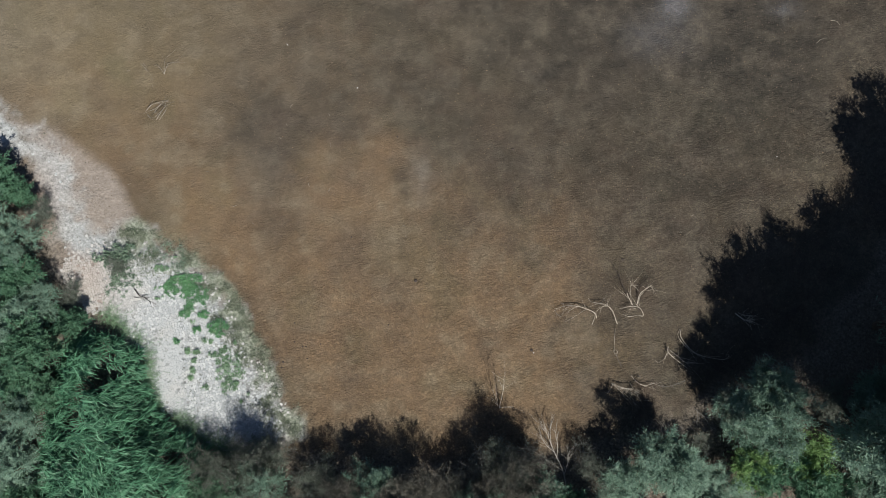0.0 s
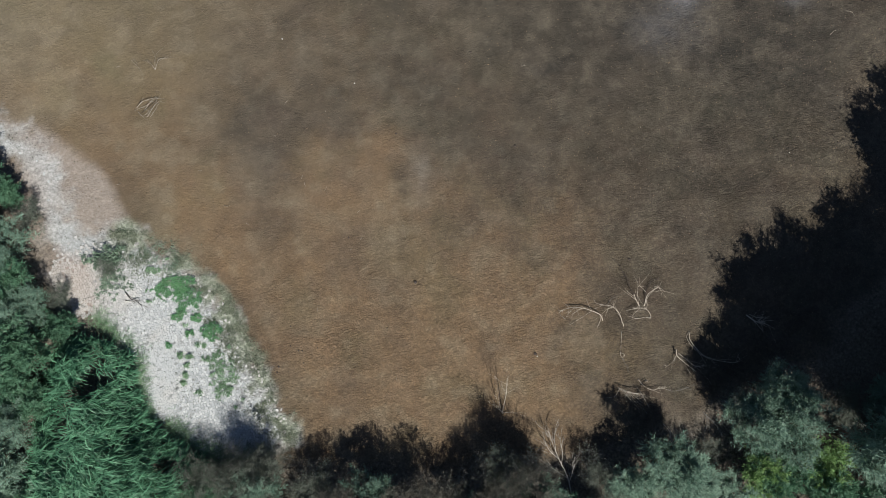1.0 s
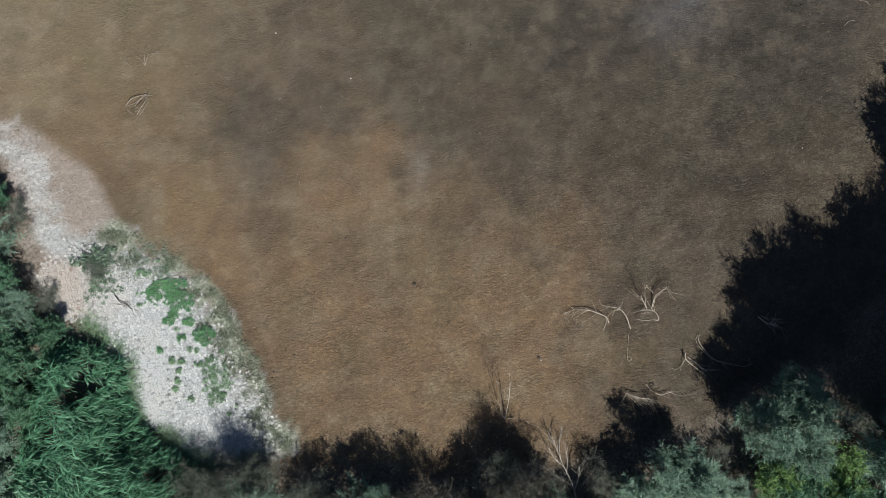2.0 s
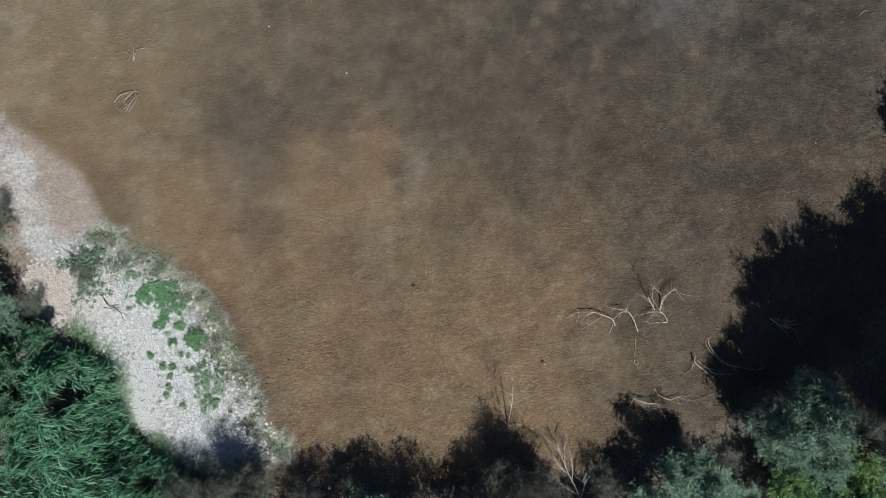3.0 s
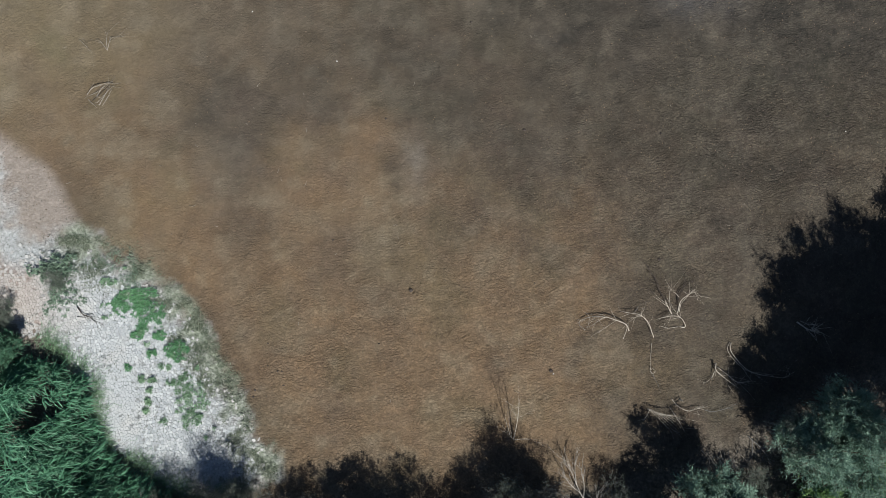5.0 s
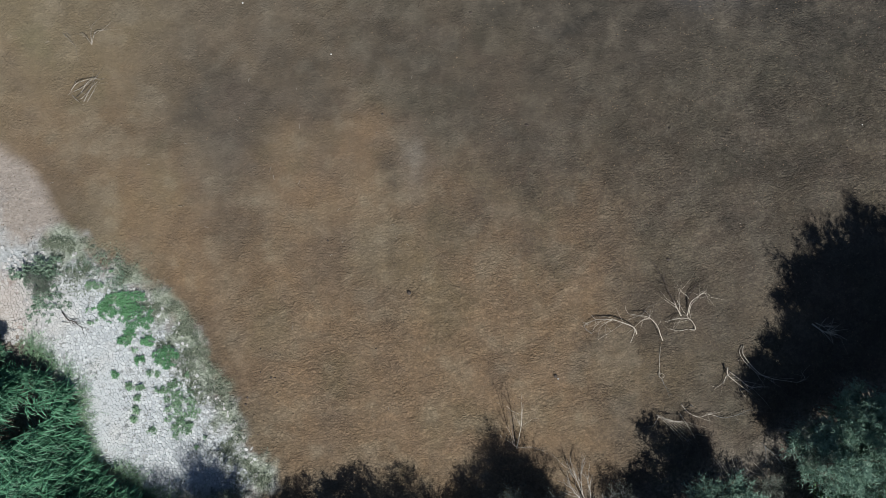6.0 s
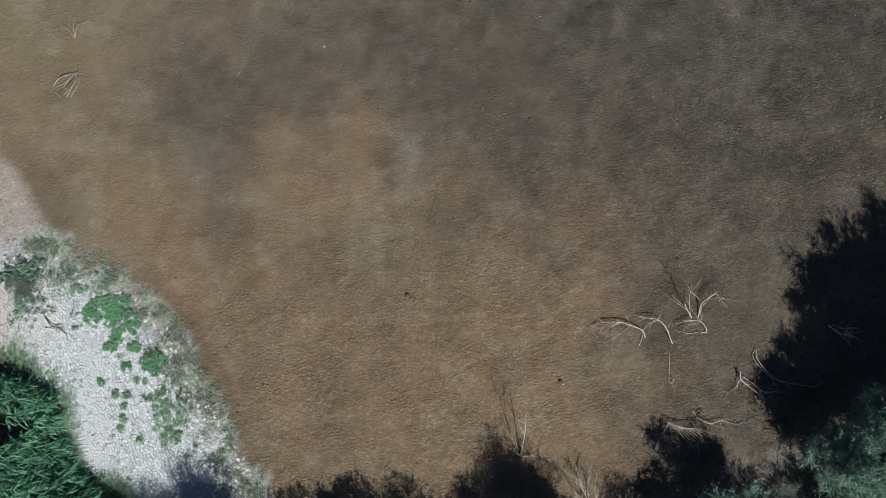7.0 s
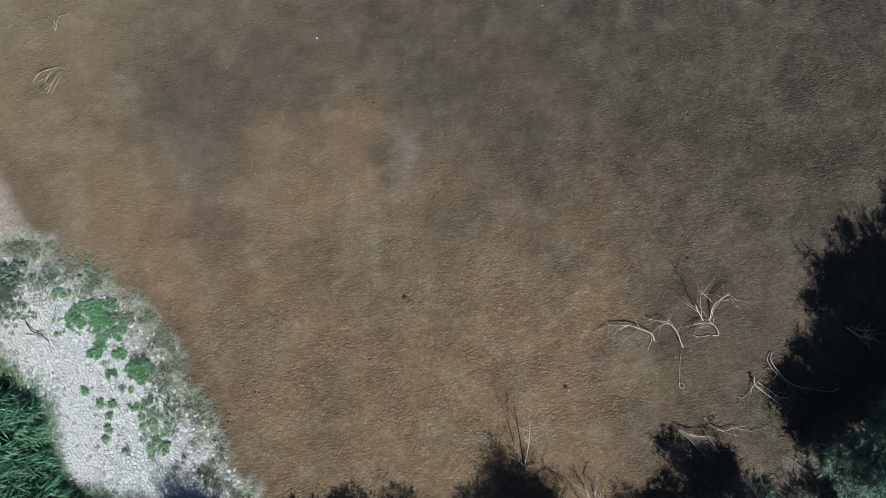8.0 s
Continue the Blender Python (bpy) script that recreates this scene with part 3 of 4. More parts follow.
plant("olive", -7.2, -6.6, 1.5, 0.7, 190)
plant("bare", -7.7, -6.6, 1.1, 0.8, 100)
plant("green", -7.4, -7.3, 1.1, 0.8, 200)
plant("olive", -6.2, -6.9, 0.8, 0.7, 20)
plant("green", -6.7, -7.4, 1.0, 0.8, 120)
# an unseen row further back, added so that its shade falls on the shore
for k in range(10):
    plant("teal_b" if k % 3 else "green", -8.6 + 1.9 * k, -9.5 + 0.35 * math.sin(2.1 * k), (2.6, 3.1, 1.9, 1.5)[(k > 3) + (k > 6) + (k > 9)] + 0.3 * math.cos(1.7 * k), 1.15, 47 * k)
# behind the white bank
plant("teal", -13.3, 0.2, 1.3, 1.1, 20)
plant("teal_b", -14.2, 1.3, 1.4, 1.1, 50)
plant("green", -13.5, 2.1, 1.0, 0.8, 70)
plant("green", -12.95, 1.75, 0.7, 0.5, 190)
plant("olive", -12.4, 1.15, 0.7, 0.6, 30)
plant("green", -13.0, -0.9, 1.2, 0.9, 250)
plant("teal", -12.3, -1.5, 1.25, 0.8, 110)
plant("teal_b", -13.5, -2.2, 1.5, 1.2, 160)
plant("green", -12.2, -2.8, 1.4, 0.9, 330)
plant("green", -12.9, -3.6, 1.4, 1.1, 30)
plant("teal", -12.6, -4.8, 1.5, 1.0, 250)
plant("green", -12.0, -4.2, 1.2, 0.8, 95)
plant("teal_b", -12.8, -6.2, 1.6, 1.1, 330)
plant("green", -12.4, -7.4, 1.5, 1.0, 200)
plant("teal", -14.5, -4.5, 1.9, 1.4, 90)
plant("teal_b", -14.4, -7.0, 1.9, 1.4, 140)
plant("teal", -15.0, -1.0, 1.7, 1.3, 190)
plant("green", -11.4, -2.2, 0.8, 0.6, 10)
plant("olive", -10.2, -0.5, 0.35, 0.42, 90)
plant("olive", -11.5, -1.3, 0.5, 0.5, 10)


# ---- the reed bed ----
REEDS = [(-11.6, -2.9), (-10.9, -2.5), (-10.1, -2.6), (-9.52, -3.15), (-9.4, -3.75), (-9.25, -4.5), (-8.8, -5.3), (-7.95, -5.85), (-7.35, -6.3),
         (-7.4, -7.0), (-7.2, -8.6), (-12.3, -8.7), (-12.2, -5.3), (-11.9, -4.0)]


def reed_bed():
    rng = np.random.default_rng(11)
    stems, base, along, length, width = [], [], [], [], []
    pts = rng.uniform((-12.4, -8.9), (-7.0, -2.4), (7000, 2))
    edge = inside(REEDS, pts[:, 0], pts[:, 1])
    keep = (edge > 0) & ((fbm(pts[:, 0], pts[:, 1], 0.45, 2, 81) > 0.42) | (edge < 0.35))
    pts, edge = pts[keep][:1600], edge[keep][:1600]
    hs = height(pts[:, 0], pts[:, 1])
    grown = 0.22 + 0.78 * smooth(-0.1, 1.2, edge)
    bend = fbm(pts[:, 0], pts[:, 1], 1.3, 2, 83)
    for (x, y), z, size, b in zip(pts, hs, grown, bend):
        tall = rng.uniform(0.95, 1.75) * size
        turn = 0.12 + 2.6 * (b - 0.5)
        lean = np.array([rng.normal(0.07, 0.08), rng.normal(0.02, 0.07)]) * tall
        line = curve([(x, y, z - 0.05), (x + lean[0] * 0.4, y + lean[1] * 0.4, z + tall * 0.55), (x + lean[0], y + lean[1], z + tall)], 3)
        stems.append((line[::2], np.linspace(0.007, 0.003, len(line[::2]))))
        for k in range(12):
            p = line[rng.integers(2, len(line))]
            a = turn + rng.normal(0, 0.6) + (math.pi if rng.random() < 0.16 else 0.0)
            base.append(p + rng.normal(0, 0.012, 3))
            along.append((math.cos(a), math.sin(a), rng.uniform(0.3, 1.3)))
            length.append(rng.uniform(0.30, 0.66) * (0.5 + 0.5 * size))
            width.append(rng.uniform(0.016, 0.034))
    base, along, length, width = map(np.array, (base, along, length, width))
    along /= np.linalg.norm(along, axis=1)[:, None]
    side = np.cross(along, (0, 0, 1.0))
    side /= np.linalg.norm(side, axis=1)[:, None]
    sway = rng.normal(0, 0.26, len(base))
    rows = []
    for t, share in ((0.0, 0.55), (0.35, 1.0), (0.7, 0.7), (1.0, 0.06)):
        c = base + along * (length * t)[:, None] - np.array([0, 0, 1.0]) * (0.6 * length * t**2.2)[:, None] + side * (sway * length * t * t)[:, None]
        wdt = (width * share / 2)[:, None]
        rows += [c - side * wdt, c + side * wdt]
    v = np.stack(rows, 1).reshape(-1, 3)
    k = np.arange(len(base)) * 8
    f = np.concatenate([np.stack([k + i, k + i + 1, k + i + 3, k + i + 2], 1) for i in (0, 2, 4)]).tolist()
    ob = tagged(new("reed_bed"), "dense bed of tall green reeds with arching leaves", "reeds", kind="stuff")
    part("reed_leaves", mesh_from("reed_leaves", v, f, REED), ob)
    v, f = tubes(stems, 3)
    part("reed_stems", mesh_from("reed_stems", v, f, REED), ob)


reed_bed()


# ---- green weeds on the bank ----
def weeds(x, y, rx, ry, count, leaf=WEED, tall=0.05, label="patch of bright green low weeds on white mud", seed=1, ragged=0.55, blade=0.050):
    """A low mat of small leaves with a ragged outline and gaps."""
    rng = np.random.default_rng(seed)
    p = rng.uniform(-1.35, 1.35, (count * 6, 2))
    r = np.hypot(p[:, 0], p[:, 1])
    wob = fbm(p[:, 0] * rx + 9.0 * seed, p[:, 1] * ry, 0.22, 3, seed) - 0.5
    keep = (r + 2.2 * ragged * wob < 0.85) & (fbm(p[:, 0] * rx, p[:, 1] * ry + 5.0 * seed, 0.09, 2, seed + 7) > 0.42)
    p, r = p[keep][:count], r[keep][:count]
    n = len(p)
    ang = rng.uniform(0, 2 * math.pi, n)
    b = np.stack([p[:, 0] * rx, p[:, 1] * ry, rng.uniform(0.0, 1.0, n) * tall * (1.15 - np.minimum(r, 1) ** 2)], 1)
    al = np.stack([np.cos(ang), np.sin(ang), rng.uniform(0.0, 0.9, n)], 1)
    up = np.tile((0.0, -0.2, 1.0), (n, 1)) + rng.normal(0, 0.35, (n, 3))
    s = rng.uniform(0.6, 1.4, n)
    v, f = blades(b, al, up, blade * s, 0.45 * blade * s, 0.15)
    ob = new("weed_patch", mesh_from("weed_patch", v, f, leaf))
    ob.location = (x, y, on_ground(x, y) + 0.015)
    return tagged(ob, label, "weeds", kind="stuff")


weeds(-8.40, -1.15, 0.52, 0.44, 1500, seed=2)
weeds(-7.88, -1.42, 0.44, 0.50, 1200, seed=3)
weeds(-8.05, -0.88, 0.40, 0.16, 420, seed=4)
weeds(-7.17, -2.40, 0.34, 0.30, 800, tall=0.08, seed=5)
weeds(-7.64, -2.00, 0.20, 0.15, 380, seed=6)
weeds(-8.21, -2.01, 0.18, 0.16, 380, seed=7)
weeds(-7.83, -2.53, 0.16, 0.17, 340, seed=8)
weeds(-8.40, -2.85, 0.12, 0.11, 120, seed=9)
DULL = "small dull green weed tuft on cracked white mud"
weeds(-8.06, -3.16, 0.14, 0.14, 200, leaf=DULL_WEED, label=DULL, seed=10)
weeds(-7.80, -3.18, 0.14, 0.13, 180, leaf=DULL_WEED, label=DULL, seed=11)
weeds(-7.86, -3.50, 0.13, 0.13, 140, leaf=DULL_WEED, label=DULL, seed=12)
weeds(-7.93, -3.76, 0.11, 0.12, 140, leaf=DULL_WEED, label=DULL, seed=13)
weeds(-7.96, -3.99, 0.10, 0.10, 120, leaf=DULL_WEED, label=DULL, seed=14)
weeds(-7.53, -4.31, 0.10, 0.10, 90, leaf=DULL_WEED, label=DULL, seed=15)
weeds(-7.33, -3.26, 0.13, 0.12, 110, leaf=DULL_WEED, label=DULL, seed=16)
weeds(-6.70, -3.70, 0.36, 0.42, 620, leaf=DULL_WEED, label="thin spread of light green weeds on white mud", seed=17, ragged=0.9)
weeds(-6.75, -4.22, 0.32, 0.28, 420, leaf=DULL_WEED, label="thin spread of light green weeds on white mud", seed=18, ragged=0.9)
weeds(-6.95, -3.25, 0.22, 0.22, 220, leaf=DULL_WEED, label=DULL, seed=19, ragged=0.8)
weeds(-8.90, -0.55, 0.24, 0.16, 200, leaf=DULL_WEED, label=DULL, seed=21)
weeds(-10.27, -0.25, 0.60, 0.40, 800, leaf=GREYWEED, tall=0.14, label="soft dark grey-green tuft of weeds on white mud", seed=20, ragged=0.9, blade=0.08)
weeds(-10.05, -0.90, 0.50, 0.45, 650, leaf=GREYWEED, tall=0.06, label="soft grey-green tuft of weeds on pale mud", seed=22, ragged=0.9, blade=0.06)
weeds(-8.95, -0.08, 0.62, 0.30, 700, leaf=GREYWEED, tall=0.06, label="thin grey-green weeds along the mud bank's edge", seed=23, ragged=0.9, blade=0.035)
weeds(-8.32, -0.50, 0.40, 0.26, 420, leaf=GREYWEED, tall=0.05, label="thin grey-green weeds along the mud bank's edge", seed=24, ragged=0.9, blade=0.035)

spots = np.random.default_rng(55)
for k in range(34):
    # stray tufts towards the lake side of the bank
    q = spots.random()
    size = spots.uniform(0.05, 0.10)
    weeds(-8.9 + 2.6 * q + spots.normal(0, 0.22), -0.6 - 3.9 * q + spots.normal(0, 0.3), size, size, int(spots.integers(25, 80)), leaf=DULL_WEED, label=DULL, seed=200 + k)


def verge():
    """Long thin grass hanging over the bank along the reeds."""
    rng = np.random.default_rng(36)
    base = []
    for (ax, ay), (bx, by) in zip(INNER[:10], INNER[1:11]):
        k = int(650 * math.hypot(bx - ax, by - ay))
        t = rng.random((k, 1))
        base.append(np.array([ax, ay]) + t * np.array([bx - ax, by - ay]) + rng.normal(0, 0.17, (k, 2)))
    p = np.vstack(base)
    p = p[fbm(p[:, 0], p[:, 1], 0.35, 3, 93) > 0.42]
    n = len(p)
    b = np.stack([p[:, 0], p[:, 1], height(p[:, 0], p[:, 1])], 1)
    a = rng.normal(0.6, 0.7, n)
    al = np.stack([np.cos(a), np.sin(a), rng.uniform(0.3, 1.8, n)], 1)
    v, f = blades(b, al, np.tile((0.0, 0.0, 1.0), (n, 1)), rng.uniform(0.14, 0.42, n), rng.uniform(0.006, 0.012, n), 0.25)
    tagged(new("verge_grass", mesh_from("verge_grass", v, f, DULL_WEED)), "long thin dull grass at the foot of the reeds", "grass", kind="stuff")


verge()


def fringe():
    """Short dry grass along the bank's edge."""
    rng = np.random.default_rng(31)
    p = rng.uniform((-11.2, -6.4), (-4.6, 0.7), (160000, 2))
    keep = rng.random(len(p)) < 0.8 * fields(p[:, 0], p[:, 1])["moss"] * smooth(0.40, 0.62, fbm(p[:, 0], p[:, 1], 0.3, 3, 91))
    p = p[keep][:40000]
    n = len(p)
    b = np.stack([p[:, 0], p[:, 1], height(p[:, 0], p[:, 1]) + 0.012], 1)
    a = rng.uniform(0, 2 * math.pi, n)
    al = np.stack([np.cos(a), np.sin(a), rng.uniform(0.4, 1.6, n)], 1)
    v, f = blades(b, al, np.tile((0.3, 0.2, 1.0), (n, 1)), rng.uniform(0.04, 0.11, n), rng.uniform(0.008, 0.02, n), 0.2)
    tagged(new("dry_grass", mesh_from("dry_grass", v, f, GRASS)), "short dry grey-green grass along the mud bank", "grass", kind="stuff")


fringe()


def litter():
    """Dark flecks of twig and leaf, and tiny tufts, on the white mud."""
    rng = np.random.default_rng(32)
    p = rng.uniform((-14, -6.2), (-5, 5), (16000, 2))
    d = np.maximum(inside(BANK, p[:, 0], p[:, 1]), inside(DAMP, p[:, 0], p[:, 1]) * (rng.random(len(p)) < 0.6))
    p = p[(d > 0.05) & (rng.random(len(p)) < 3.2 * fbm(p[:, 0], p[:, 1], 0.7, 3, 71) ** 4)][:2200]
    n = len(p)
    b = np.stack([p[:, 0], p[:, 1], height(p[:, 0], p[:, 1]) + 0.022], 1)
    a = rng.uniform(0, 2 * math.pi, n)
    al = np.stack([np.cos(a), np.sin(a), rng.uniform(0.0, 0.5, n)], 1)
    v, f = blades(b, al, np.tile((0.1, 0.2, 1.0), (n, 1)), rng.uniform(0.02, 0.06, n), rng.uniform(0.008, 0.02, n), 0.1)
    tagged(new("leaf_litter", mesh_from("leaf_litter", v, f, LITTER)), "dark flecks of twig and leaf on white mud", "litter", kind="stuff")


litter()


def stalks():
    """Short dry stalks strewn over the mud."""
    rng = np.random.default_rng(33)
    p = np.vstack([rng.uniform((-12, -2), (-2, 6), (26, 2)), rng.uniform((-4, -5), (13, 8), (14, 2))])
    f = fields(p[:, 0], p[:, 1])
    p = p[(f["bank"] < 0.2) & (f["land"] < 0.2)]
    lines = []
    for x, y in p:
        a, ln, z = rng.uniform(0, 6.3), rng.uniform(0.03, 0.09), on_ground(x, y) + 0.006
        c, k = np.array([math.cos(a), math.sin(a)]) * ln, rng.normal(0, 0.25) * ln
        lines.append((np.array([(x - c[0], y - c[1], z), (x - c[1] * k / ln, y + c[0] * k / ln, z + 0.012), (x + c[0], y + c[1], z)]), (0.004, 0.005, 0.003)))
    v, fa = tubes(lines, 4)
    tagged(new("dry_stalks", mesh_from("dry_stalks", v, fa, MIDWOOD)), "short dry pale stalks strewn over brown mud", "stalks", kind="stuff")


stalks()

# ---- dead branches lying on the lake bed ----
def branch(name, label, strands, seed=0):
    """A fallen branch: strands of (points (x, y, z above ground), thickness, material), each a part, with side twigs."""
    rng = np.random.default_rng(seed + 100)
    x0, y0 = strands[0][0][0][0], strands[0][0][0][1]
    ob = new(name)
    ob.location = (x0, y0, on_ground(x0, y0))
    for k, (pts, thick, wood, twigs) in enumerate(strands):
        thick *= 0.64
        p = curve([(x - x0, y - y0, z + thick * 0.3) for x, y, z in pts], 5)
        lines = [(p, np.linspace(thick, thick * 0.35, len(p)))]
        for t in range(3 * twigs):
            i = rng.integers(len(p) // 3, len(p))
            d = p[min(i + 1, len(p) - 1)] - p[max(i - 1, 0)]
            d = d / (np.linalg.norm(d) + 1e-9) + rng.normal(0, 0.7, 3) * (1, 1, 0.4)
            q = p[i] + d * rng.uniform(0.12, 0.35)
            q[2] = max(q[2], 0.01)
            mid = (p[i] + q) / 2 + rng.normal(0, 0.02, 3)
            lines.append((np.array([p[i], mid, q]), (thick * 0.28, thick * 0.2, thick * 0.1)))
        v, f = tubes(lines, 6)
        part("stem" if k == 0 else "side_branch", mesh_from("stem", v, f, wood, True), ob)
    return tagged(ob, label, "branch", "dead branches on the lake bed")


W, D, G = BLEACHED, DARKWOOD, GREYWOOD
branch("fallen_branch", "bleached arching dead branch lying on brown mud", [
    ([(5.19, -2.36, 0), (5.08, -2.17, 0.08), (4.8, -2.04, 0.12), (4.48, -1.94, 0.12), (4.06, -1.93, 0.08), (3.79, -2.03, 0.02)], 0.026, W, 6),
    ([(5.01, -2.58, 0), (5.11, -2.31, 0.04), (5.08, -2.17, 0.08)], 0.014, W, 0),
    ([(4.5, -1.94, 0.12), (4.29, -2.05, 0.08), (4.14, -2.17, 0.0)], 0.013, W, 2),
    ([(3.95, -2.3, 0), (3.77, -2.14, 0.02), (3.79, -2.03, 0.02)], 0.010, G, 1)], 1)
branch("fallen_branch", "bleached arching dead branch with forked twigs on mud", [
    ([(5.89, -2.56, 0), (5.8, -2.39, 0.08), (5.7, -2.16, 0.15), (5.48, -1.92, 0.17), (5.24, -1.86, 0.13), (4.96, -1.80, 0.04)], 0.022, W, 5),
    ([(5.48, -1.92, 0.17), (5.31, -2.0, 0.1), (5.13, -2.17, 0)], 0.013, W, 2),
    ([(5.30, -1.86, 0.14), (5.44, -1.70, 0.08), (5.57, -1.58, 0.02)], 0.010, G, 1)], 2)
branch("fallen_branch", "forked dead branch with a dark tip and pale stem", [
    ([(6.43, -1.92, 0.02), (6.32, -1.72, 0.06), (6.23, -1.52, 0.10)], 0.030, W, 1),
    ([(6.23, -1.52, 0.10), (6.11, -1.30, 0.08), (6.01, -0.98, 0.05), (5.8, -0.55, 0.02)], 0.022, D, 7),
    ([(6.0, -1.05, 0.05), (5.82, -0.99, 0.04), (5.7, -0.98, 0.01)], 0.010, D, 2),
    ([(6.04, -1.24, 0.06), (5.94, -1.33, 0.03), (5.8, -1.21, 0.01)], 0.010, D, 2),
    ([(6.41, -1.89, 0.02), (6.35, -1.60, 0.12), (6.36, -1.33, 0.12), (6.43, -1.23, 0.1)], 0.013, W, 2)], 3)
branch("fallen_branch", "pale forked dead branch curving over the mud", [
    ([(6.61, -1.91, 0.0), (6.67, -1.58, 0.10), (6.82, -1.42, 0.18), (7.02, -1.32, 0.18), (7.14, -1.42, 0.1)], 0.022, W, 3),
    # dark strand: the pale fork's shadow, drawn as dark wood
    ([(6.63, -1.57, 0.06), (6.67, -1.36, 0.05), (6.86, -1.14, 0.05), (7.16, -0.99, 0.02)], 0.022, D, 4),
    ([(6.63, -1.46, 0.08), (6.56, -1.36, 0.10), (6.42, -1.26, 0.1)], 0.012, W, 1),
    ([(6.66, -1.88, 0.0), (6.69, -1.63, 0.10), (6.9, -1.40, 0.15), (7.12, -1.25, 0.05)], 0.013, W, 3)], 4)
branch("fallen_branch", "bleached hooped dead branch lying on brown mud", [
    ([(6.65, -2.29, 0), (6.78, -2.31, 0.04), (6.77, -2.20, 0.08), (6.62, -2.02, 0.14), (6.41, -1.97, 0.14), (6.19, -2.00, 0.10), (5.97, -2.06, 0.02)], 0.021, W, 4),
    ([(6.60, -2.29, 0.01), (6.31, -2.32, 0.03), (6.1, -2.25, 0.02)], 0.013, W, 1)], 5)
branch("dead_stick", "thin straight pale stick with a curled root end", [
    ([(5.81, -2.72, 0.01), (5.77, -3.09, 0.02), (5.75, -3.40, 0.02)], 0.014, W, 0),
    ([(5.75, -3.40, 0.02), (5.73, -3.49, 0.03), (5.79, -3.56, 0.05), (5.86, -3.50, 0.06), (5.80, -3.43, 0.05), (5.75, -3.46, 0.04)], 0.017, W, 0),
    ([(5.80, -3.56, 0.03), (5.87, -3.74, 0.02), (5.94, -3.86, 0.01)], 0.010, G, 3)], 6)
branch("fallen_branch", "pair of long pale curved branches at the shadow's edge", [
    ([(8.12, -2.79, 0.02), (8.08, -3.0, 0.05), (8.22, -3.26, 0.10), (8.49, -3.55, 0.12), (8.87, -3.71, 0.08), (9.25, -3.79, 0.02)], 0.022, W, 3),
    ([(8.08, -2.78, 0.02), (8.0, -2.98, 0.03), (8.13, -3.23, 0.05), (8.4, -3.51, 0.06), (8.73, -3.69, 0.04)], 0.015, W, 2),
    ([(9.25, -3.79, 0.02), (9.59, -3.84, 0.04), (9.77, -3.73, 0.06), (9.73, -3.62, 0.03)], 0.012, W, 2)], 7)
branch("fallen_branch", "splayed pale dead branch with a dark broken stump", [
    ([(7.6, -3.34, 0.10), (7.6, -3.54, 0.10), (7.85, -3.77, 0.08), (8.26, -4.08, 0.02)], 0.028, W, 3),
    ([(7.66, -3.46, 0.06), (7.95, -3.70, 0.10), (8.23, -3.91, 0.08), (8.57, -3.89, 0.02)], 0.017, W, 3),
    ([(7.57, -3.56, 0.08), (7.47, -3.76, 0.05), (7.24, -3.93, 0.01)], 0.013, W, 1),
    ([(7.62, -3.45, 0.0), (7.57, -3.38, 0.07), (7.55, -3.34, 0.12)], 0.042, D, 0)], 8)
branch("fallen_branch", "curved pale branch with dark forked end on mud", [
    ([(6.31, -4.28, 0.01), (6.46, -4.49, 0.06), (6.74, -4.63, 0.09), (7.03, -4.58, 0.08), (7.27, -4.65, 0.02)], 0.019, W, 3),
    ([(7.27, -4.65, 0.02), (7.5, -4.70, 0.03), (7.94, -4.60, 0.05), (8.24, -4.48, 0.02)], 0.013, G, 4)], 9)
branch("tree_stump", "short pale broken stub standing in the mud", [
    ([(6.57, -4.33, -0.04), (6.57, -4.34, 0.06), (6.58, -4.34, 0.13)], 0.035, W, 0)], 10)
branch("pale_brush", "sheaf of long straight pale twigs lying together", [
    ([(5.56 + 0.05 * k, -4.50 - 0.03 * k + 0.02 * (k % 3), 0.16), (5.86 + 0.06 * k, -4.78 + 0.01 * k, 0.20), (6.28 + 0.05 * k, -5.24 + 0.06 * k, 0.05)], 0.010, W, 1) for k in range(8)]
    + [([(5.62, -4.52, 0.18), (5.55, -4.72, 0.10), (5.48, -4.86, 0.02)], 0.014, W, 1), ([(6.25, -4.52, 0.02), (6.47, -4.93, 0.10), (6.63, -5.2, 0.05)], 0.012, W, 1)], 11)
branch("pale_brush", "small tangle of pale twigs lying in deep shade", [
    ([(10.1, -2.28, 0.02), (10.35, -2.48, 0.08), (10.6, -2.54, 0.05)], 0.036, W, 7),
    ([(10.6, -2.54, 0.05), (10.81, -2.61, 0.04), (11.06, -2.75, 0.01)], 0.011, W, 1),
    ([(10.19, -2.25, 0.02), (10.4, -2.36, 0.10), (10.57, -2.35, 0.04)], 0.012, W, 5)], 12)
branch("dead_brushwood", "heap of grey dead twigs at the foot of a tree", [
    ([(8.56, -5.47, 0.05), (8.52, -5.87, 0.10), (8.43, -6.11, 0.02)], 0.018, G, 6),
    ([(8.64, -5.56, 0.05), (8.87, -5.9, 0.15), (9.1, -6.23, 0.05)], 0.018, G, 8),
    ([(8.45, -5.40, 0.02), (8.75, -5.70, 0.12), (9.2, -5.8, 0.05)], 0.013, G, 6),
    ([(8.2, -5.9, 0.02), (8.4, -6.2, 0.12), (8.3, -6.6, 0.05)], 0.013, W, 6)], 13)
